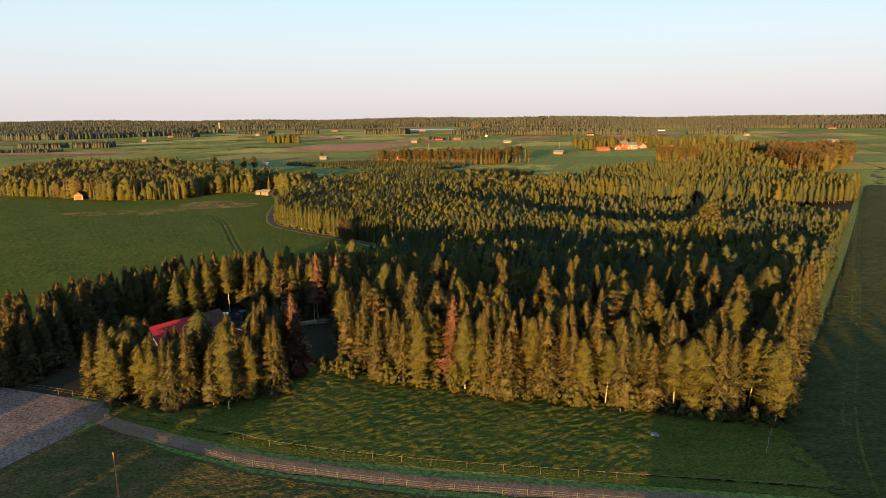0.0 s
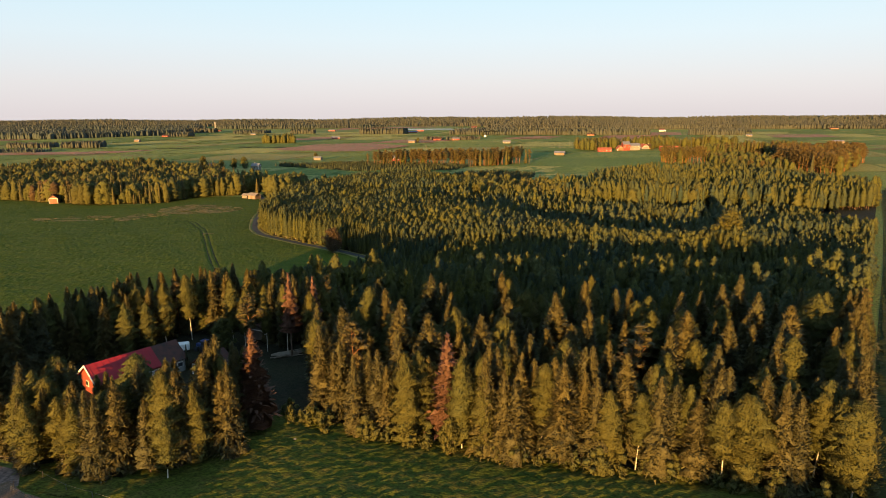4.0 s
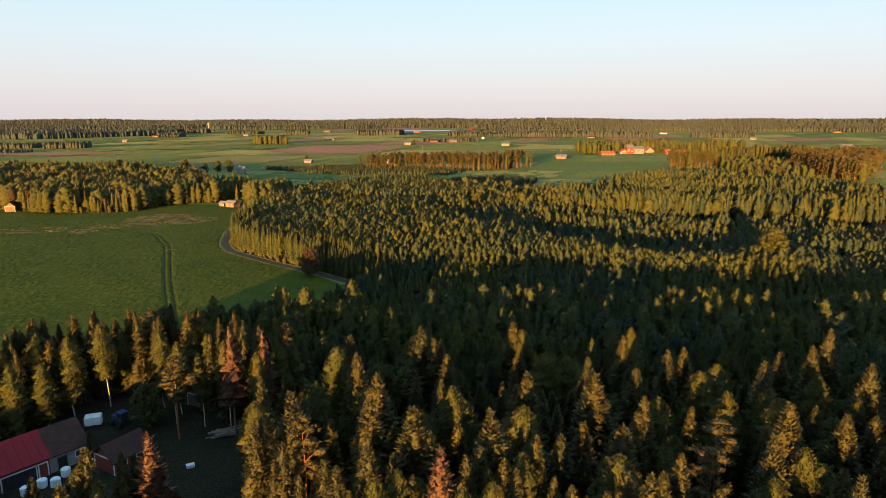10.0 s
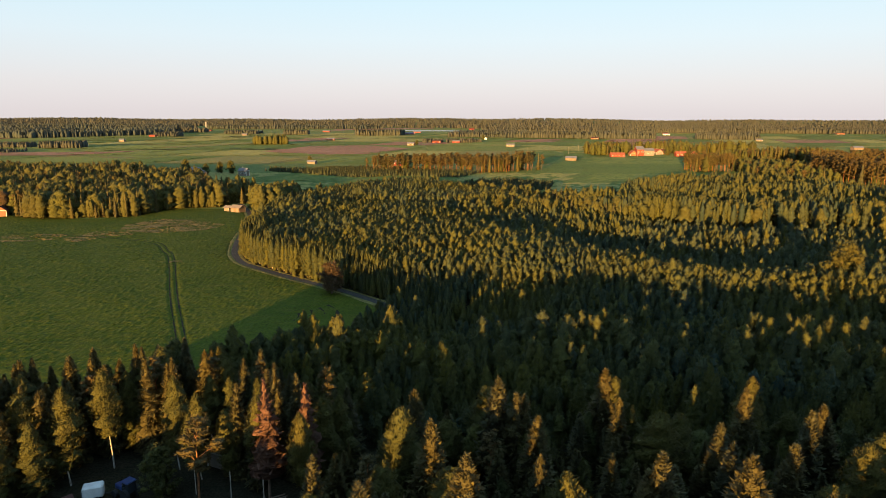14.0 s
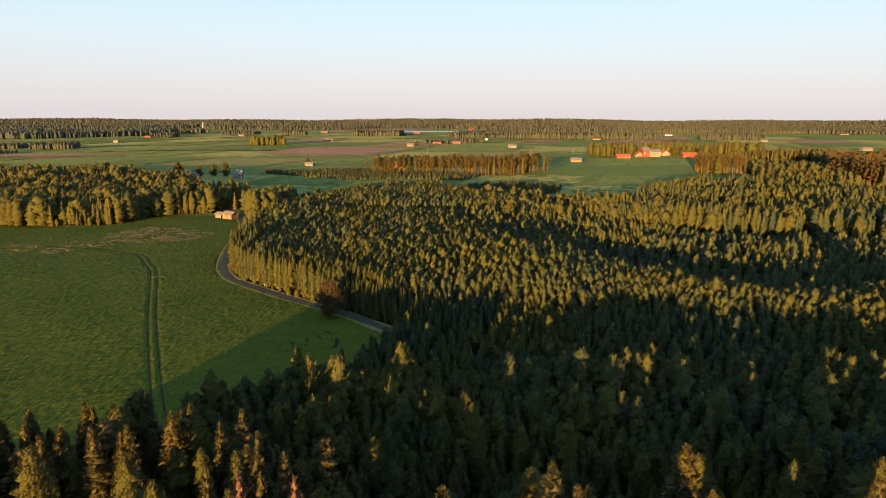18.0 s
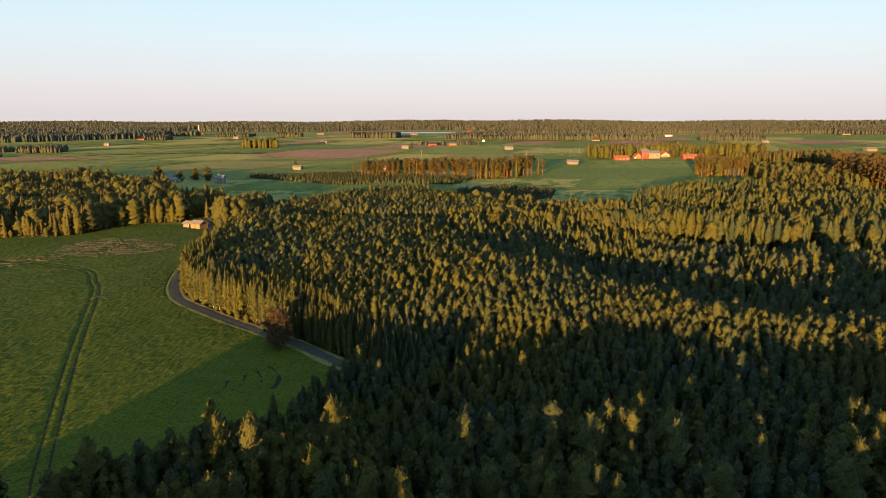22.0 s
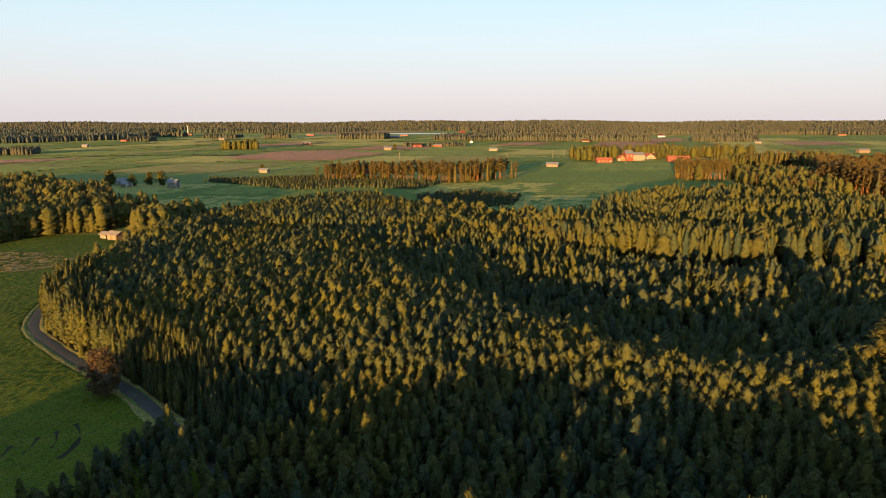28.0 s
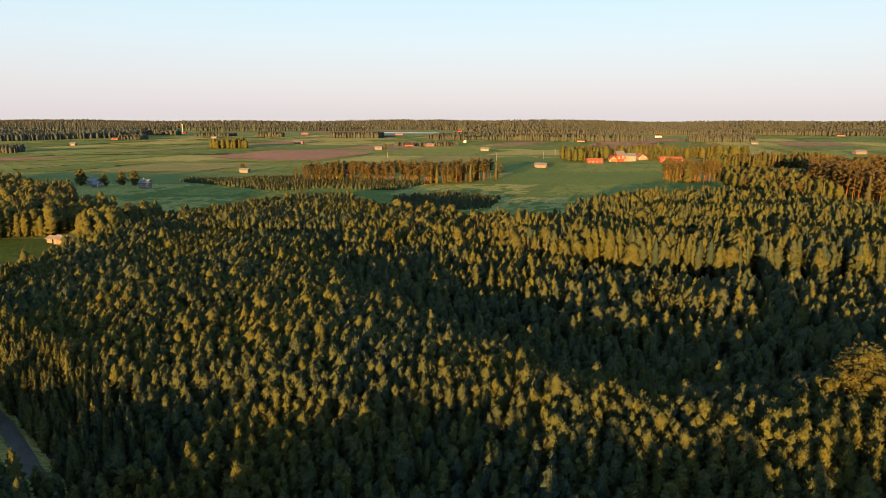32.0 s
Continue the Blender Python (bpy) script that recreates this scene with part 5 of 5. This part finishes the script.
part("wall", bm, RED, barn, "red boarded wall")
bm = gable(bmesh.new(), W_ - 0.1, 5.0, H_ - 0.05, R_)
bmesh.ops.translate(bm, verts=bm.verts, vec=(0, 4.8, 0))
part("wall", bm, CONCRETE, barn, "grey plastered wall")
for s in (-1, 1):
    part("roof", roof_slab(W_, -9.9, 2.4, H_, R_, s), RED_ROOF, barn, "bright red sheet metal roof")
    part("roof", roof_slab(W_, 2.4, 7.7, H_ - 0.06, R_, s), RUST_ROOF, barn, "dull rusty roof end")
    for yy in np.arange(-9.4, 2.2, 1.2):
        bm = roof_slab(W_, yy, yy + 0.06, H_ + 0.15, R_, s, 0.44, 0.05)
        part("roof_seam", bm, RED_ROOF, barn)
    bm = roof_slab(W_, -10.02, -9.88, H_ - 0.12, R_, s, 0.5, 0.34)
    part("barge_board", bm, WHITE, barn, "white barge board")
# the widest doorway is a solid slab with the inside's shade in its colour
for yy, ww in ((-7.4, 1.6), (-5.2, 1.2), (-1.6, 4.4), (1.4, 1.3)):
    fr = part("door_frame", block(W_ / 2 + 0.05, yy, 0, 0.12, ww, 2.2), WHITE, barn, "white door frame")
    part("door", block(W_ / 2 + 0.09, yy, 0, 0.12, ww - 0.3, 2.05), RED if ww < 4 else DARK, fr, "doorway closed by a slab, the inside's shade painted dark" if ww > 4 else "red boarded door")
for yy, ww, hh, zz in ((6.2, 1.2, 1.0, 1.1), (3.9, 1.4, 2.1, 0.0)):
    fr = part("window", block(W_ / 2 - 0.02, yy, zz, 0.1, ww, hh), WHITE if zz else GREY_WOOD, barn)
    part("pane", block(W_ / 2 + 0.02, yy, zz + 0.1, 0.1, ww - 0.25, hh - 0.2), PANE if zz else DARK, fr)
gw = part("gable_window", block(-1.0, -9.27, 1.2, 1.1, 0.1, 1.1), WHITE, barn)
part("pane", block(-1.0, -9.31, 1.3, 0.85, 0.08, 0.9), PANE, gw)

# wrapped bales before the barn
for x, y, z in ((-53.6, 131.6, 0), (-52.5, 133.4, 0), (-50.8, 133.6, 0), (-50.9, 136.2, 0)):
    bm = bmesh.new()
    bmesh.ops.create_cone(bm, cap_ends=True, segments=20, radius1=0.63, radius2=0.63, depth=1.2, matrix=Matrix.Translation((0, 0, 0.6)))
    es = [e for e in bm.edges if abs(e.verts[0].co.z - e.verts[1].co.z) < 0.01]
    bmesh.ops.bevel(bm, geom=es, offset=0.1, segments=2, affect="EDGES")
    for v in bm.verts:
        v.co.x *= 1 + 0.03 * math.sin(5 * v.co.y)
    me = bpy.data.meshes.new("hay_bale")
    bm.to_mesh(me)
    bm.free()
    me.materials.append(FILM)
    ob = new("hay_bale", me)
    ob.matrix_basis = pose(x, y, 0.05, 0, 0, x * 50)
    tagged(ob, "round hay bale wrapped in white plastic film", "bale", "bales by the barn")

# white horse trailer and a dark blue tractor behind it
trailer = thing("horse_trailer", -54.6, 150.6, -70, 0.05, "white box trailer parked in the yard", "trailer")
part("body", block(0, 0, 0.45, 1.6, 2.5, 1.6, 0.16), WHITE, trailer)
part("ramp", block(0, -1.3, 0.5, 1.4, 0.1, 1.2, 0.03), GREY_ROOF, trailer, "grey tailgate ramp")
part("drawbar", block(0, 1.8, 0.42, 0.12, 1.3, 0.1), DARK, trailer)
for s in (-1, 1):
    part("mudguard", block(s * 0.93, 0, 0.5, 0.24, 1.2, 0.12, 0.04), DARK, trailer)
    for yy in (-0.4, 0.4):
        bm = bmesh.new()
        bmesh.ops.create_cone(bm, cap_ends=True, segments=14, radius1=0.32, radius2=0.32, depth=0.2, matrix=Matrix.Translation((s * 0.93, yy, 0.32)) @ Matrix.Rotation(radians(90), 4, "Y"))
        part("wheel", bm, DARK, trailer)
tractor = thing("tractor", -50.4, 151.0, 60, 0.05, "dark blue tractor standing in the yard", "tractor")
part("bonnet", block(0, 1.1, 0.8, 0.8, 1.8, 0.75, 0.1), BLUE, tractor)
part("cab", block(0, -0.5, 0.9, 1.3, 1.3, 1.5, 0.12), PANE, tractor, "glazed dark cab")
part("cab_roof", block(0, -0.5, 2.42, 1.45, 1.45, 0.16, 0.05), BLUE, tractor)
for s in (-1, 1):
    for yy, r in ((-0.7, 0.8), (1.4, 0.5)):
        bm = bmesh.new()
        bmesh.ops.create_cone(bm, cap_ends=True, segments=16, radius1=r, radius2=r, depth=0.42, matrix=Matrix.Translation((s * 0.85, yy, r)) @ Matrix.Rotation(radians(90), 4, "Y"))
        part("wheel", bm, DARK, tractor)
hut = house("log_hut", -39.5, 160.0, -25, 4.2, 5.0, 2.3, 1.4, GREY_WOOD, RUST_ROOF, "weathered grey hut with a dull roof among trees", "shed")

house("dark_shed", -44.6, 139.6, -30, 4.6, 5.4, 2.3, 1.7, RED, RUST_ROOF, "dull red shed with white windows and a brown roof", "shed", windows=2)

# log pile and lone things in the yard
pile = thing("log_pile", -31.6, 148.4, 20, 0.05, "untidy pile of pale stripped logs", "log pile")
rng = np.random.default_rng(401)
for i in range(14):
    a = rng.normal(0.1, 0.16)
    zc = 0.16 + 0.28 * (i // 6)
    c = np.array([rng.normal(0, 0.5), (i % 6) * 0.42 - 1.1, zc])
    d = np.array([math.cos(a), math.sin(a), rng.normal(0, 0.015)]) * rng.uniform(2.0, 3.2)
    part("log", mesh_of("log", *tube([c - d, c, c + d], [0.12, 0.11, 0.085], 7), LOG), None, pile)
tub = thing("water_tub", -34.2, 138.2, 30, 0.05, "white plastic water tub on the shaded grass", "tub")
part("body", block(0, 0, 0, 1.1, 0.7, 0.45, 0.1), WHITE, tub)
part("rim", block(0, 0, 0.45, 1.18, 0.78, 0.07, 0.03), WHITE, tub)
for x, y, s in ((33.2, 91.5, 0.75), (29.6, 88.0, 0.35), (-22, 112.5, 0.4)):
    bm = bmesh.new()
    bmesh.ops.create_icosphere(bm, subdivisions=2, radius=s)
    for v in bm.verts:
        v.co *= 1 + 0.18 * noise.noise(v.co * 2 + Vector((x, y, 0)))
        v.co.z = v.co.z * 0.6 + s * 0.2
    me = bpy.data.meshes.new("boulder")
    bm.to_mesh(me)
    bm.free()
    me.materials.append(STONE)
    ob = new("boulder", me)
    ob.matrix_basis = pose(x, y, 0.06)
    tagged(ob, "grey granite boulder lying in the meadow grass", "boulder")
pl = thing("marker_pole", -43.8, 76.2, 0, 0.05, "tall thin orange-brown pole in the meadow", "pole")
part("shaft", mesh_of("shaft", *tube([(0, 0, 0), (0.05, 0, 3), (0.0, 0.05, 6.6)], [0.1, 0.09, 0.07], 8), POLE), None, pl)
part("foot", block(0, 0, 0, 0.4, 0.4, 0.15, 0.04), CONCRETE, pl)


def fence(name, line, gap, tall, rails, label, post=POST, rail=RAIL, size=0.07):
    """Posts along a line, each its own part, with a rail or tape from post to post."""
    t = thing(name, *line[0], 0, 0, label, "fence")
    o = Vector((*line[0], 0))
    pm = mesh_of("post", *tube([(0, 0, 0), (0, 0, tall * 0.6), (0.02, 0, tall)], [size / 2 * 1.3, size / 2 * 1.2, size / 2], 6), post)
    pts = []
    for a, b in zip(line[:-1], line[1:]):
        a, b = Vector((*a, 0)), Vector((*b, 0))
        n = max(1, round((b - a).length / gap))
        pts += [a.lerp(b, k / n) - o for k in range(n)]
    pts.append(Vector((*line[-1], 0)) - o)
    for i, p in enumerate(pts):
        q = part("post", pm, None, t)
        q.matrix_basis = pose(p.x, p.y, 0.05, 2.5 * math.sin(7 * i), 2.5 * math.cos(5 * i), 40 * i)
        if i:
            for r in rails:
                z = r * tall
                mid = (pts[i - 1] + p) / 2
                part("rail", mesh_of("rail", *tube([(pts[i - 1].x, pts[i - 1].y, z), (mid.x, mid.y, z - 0.03), (p.x, p.y, z)], [0.014] * 3, 4), rail), None, t)
    return t


fence("paddock_fence", [(-125, 124), (-84, 112.5), (-71, 108.6), (-58, 104.4)], 3.2, 1.35, (0.9, 0.55), "weathered post fence with pale tape along the paddock")
fence("paddock_fence", [(-57.5, 99.6), (-60, 95), (-61.5, 90), (-66, 80.5), (-76, 62)], 2.6, 1.3, (0.9, 0.55), "post fence with pale tape along bare soil")
fence("track_fence", [(-57.5, 99), (-40, 88.6), (-28, 83.6), (-15, 80.3), (-2, 77.6), (24, 74), (60, 70)], 3.4, 1.05, (0.92, 0.62, 0.35), "low post fence with two pale rails beside the track")
fence("track_fence", [(-60, 105), (-50, 99), (-41, 95.4), (-27, 89.2), (-15, 86), (-2, 83.4), (24, 79.6), (52, 76)], 5.0, 1.2, (0.9,), "sparse post fence along the meadow edge")
fence("wood_fence", [(48, 86), (53, 94), (59, 103), (65, 111.5), (74, 124), (84, 138), (96, 155)], 3.2, 1.25, (), "thin pale fence posts along the wood's edge", RAIL, RAIL, 0.12)

# sheds and houses across the plain
house("lane_shed", -112.5, 404.5, 62, 4.4, 6.0, 2.4, 1.2, TAN, GREY_WOOD, "tan boarded shed with a worn roof beside the lane", "shed", doors=2, trim=GREY_WOOD)
house("lane_shed", -118.2, 407.5, 62, 3.6, 3.4, 2.0, 0.9, GREY_WOOD, GREY_WOOD, "small grey shed beside the lane", "shed")
house("field_shed", -224.5, 389.5, 20, 4.6, 6, 3.2, 2.0, ORANGE, RUST_ROOF, "orange boarded shed at the edge of the wood", "shed")
# grey boards for a white house: tree shade is put into the wall colour
house("white_house", -168, 604, 80, 5.5, 7, 4.6, 2.0, GREY_WOOD, GREY_ROOF, "pale two-storey house with tree shade put into its grey walls", windows=3, chimney=True)
house("small_shed", -206, 612, 60, 5, 7, 2.6, 1.6, GREY_WOOD, GREY_ROOF, "low grey shed with a pale roof", "shed")
house("farm_cottage", -216, 628, 60, 7, 10, 3.2, 2.0, CONCRETE, GREY_ROOF, "grey cottage under trees", windows=2, chimney=True)
house("grey_shed", -137, 738, 75, 5, 8.5, 2.4, 1.5, GREY_WOOD, GREY_ROOF, "grey field barn with pale roof", "barn", doors=2, trim=GREY_WOOD)
house("red_cottage", -45, 722, 70, 8, 14, 3.4, 2.4, RED, GREY_ROOF, "red cottage half hidden in pines", windows=3)
house("white_shed", 145.5, 798, 70, 8, 12, 3.0, 2.0, TAN, GREY_ROOF, "tan barn with pale roof alone in the ley", "barn", doors=2, trim=GREY_WOOD)
house("cow_house", 216, 862, 88, 8, 17, 3.2, 2.4, RED, TILE_ROOF, "long low red farm building with orange tile roof", "barn", windows=4)
house("red_store", 243.5, 890, 4, 7, 9, 3.6, 3.2, ORANGE, TILE_ROOF, "peach gabled farm store before the barn", "barn", doors=1)
house("red_barn", 251.5, 889, 90, 12, 9, 8.5, 3.6, RED, GREY_ROOF, "tall red barn with grey sheet roof", "barn", windows=2)
house("tan_barn", 264, 896, 90, 11, 15, 6.5, 3.0, CREAM, GREY_ROOF, "cream farm barn with grey sheet roof", "barn", windows=3)
house("tan_house", 284, 915, 12, 9, 12, 4.0, 3.6, CREAM, TILE_ROOF, "cream farmhouse with an orange tile roof", windows=3, chimney=True)
house("tan_house", 296, 926, 70, 8, 12, 4.0, 3.0, ORANGE, RUST_ROOF, "peach annex house among trees", windows=3, chimney=True)
house("east_house", 307, 878, 86, 8, 25, 3.8, 2.6, RED, TILE_ROOF, "long red outbuilding beyond the pines", "barn", windows=5)
broads.plant(0, 299.5, 893.0, 11.0, 20, 1.0, "pale rounded tree beside the farmhouse")
house("long_barn", 638, 1048, 92, 8, 16, 3.8, 2.0, TAN, GREY_ROOF, "long pale field barn", "barn", doors=3, trim=GREY_WOOD)
far_row = (("far_barn", -590, 1274, 80, 8, 14, TAN, GREY_ROOF, "pale barn on the plain"), ("far_farm", -649, 1543, 70, 10, 24, RED, RUST_ROOF, "red farm buildings with a copse"), ("far_farm", -632, 1560, 20, 9, 14, TAN, RED_ROOF, "tan farmhouse with a copse"),
           ("far_barn", -217, 1358, 88, 10, 22, RED, GREY_ROOF, "red barn alone on the plain"), ("far_barn", -50, 1155, 80, 9, 16, TAN, GREY_ROOF, "grey-tan barn beside a bush"), ("far_house", -6, 1255, 85, 10, 22, RED, RUST_ROOF, "red farmhouse among low trees"),
           ("far_house", 30, 1256, 85, 10, 20, RED, GREY_ROOF, "red house with pale roof"), ("far_house", 97, 1424, 10, 7, 7, WHITE, GREY_ROOF, "small white house beside a tree"), ("far_barn", 113, 1112, 80, 8, 18, GREY_WOOD, GREY_ROOF, "pair of grey barns"),
           ("far_house", 337, 1463, 80, 11, 22, ORANGE, RUST_ROOF, "orange house before a wood"), ("far_barn", 648, 1367, 60, 12, 16, TAN, GREY_ROOF, "pale barn on the plain"), ("far_barn", -75, 1768, 84, 12, 38, RED, BLUE, "long red barn with blue roof end"),
           ("far_barn", -60, 1930, 84, 10, 30, RED, GREY_ROOF, "red barn by the lake"), ("far_house", 640, 1880, 70, 12, 20, RED, RUST_ROOF, "red house at a wood's edge"), ("far_house", 600, 1760, 70, 12, 24, WHITE, GREY_ROOF, "white farm building at a wood's edge"),
           ("far_house", -331, 1990, 80, 12, 30, RED, GREY_ROOF, "red farm building across the plain"), ("far_house", -700, 2050, 80, 12, 30, RED, RUST_ROOF, "red farm building across the plain"), ("far_barn", -470, 1640, 80, 10, 18, TAN, GREY_ROOF, "pale shed on the plain"),
           ("far_house", 480, 2350, 80, 14, 26, WHITE, RED_ROOF, "house with red roof in the woods"), ("far_house", 120, 2320, 80, 14, 26, RED, RED_ROOF, "red house in the woods"), ("far_house", 900, 2060, 80, 14, 26, WHITE, GREY_ROOF, "white house in the woods"), ("far_house", 1150, 1900, 80, 14, 30, ORANGE, RUST_ROOF, "orange house at the plain's edge"))
for nm, x, y, turn, w, l, wall, roof, label in far_row:
    house(nm, x, y, turn, w * 0.75, l * 0.7, 3.4, 2.0, wall, roof, label, "barn" if "barn" in nm else "house", "farms across the plain", windows=3)
tower = thing("water_tower", -762, 2206, 0, 0.1, "slim pale grey tower standing above a far copse", "tower")
part("shaft", mesh_of("shaft", *tube([(0, 0, 0), (0, 0, 22)], [2.2, 2.0], 16), CONCRETE), None, tower)
part("cap", mesh_of("cap", *tube([(0, 0, 22), (0, 0, 24), (0, 0, 26), (0, 0, 26.4)], [2.1, 3.2, 3.2, 0.2], 16), CONCRETE), None, tower)
for k, (x, y, h) in enumerate(((-184, 622, 10), (-195, 626, 9), (-204, 618, 8), (-222, 620, 11), (-40, 1158, 8), (92, 1424, 9), (292, 900, 12), (328, 905, 10), (-140, 742, 7))):
    broads.plant(k, x, y, h * 1.2, 40 * k, 1.2, "broadleaf tree beside a farm building")
# slim utility poles
for x, y in ((-20, 930), (110, 900), (170, 930), (196, 990), (236, 846), (290, 850), (345, 850)):
    p = thing("utility_pole", x, y, 0, 0.1, "slim wooden utility pole in a field", "pole", "utility poles")
    part("shaft", mesh_of("shaft", *tube([(0, 0, 0), (0, 0, 9)], [0.2, 0.14], 6), LOG), None, p)
    part("crossarm", block(0, 0, 8.3, 1.8, 0.14, 0.14), LOG, p)
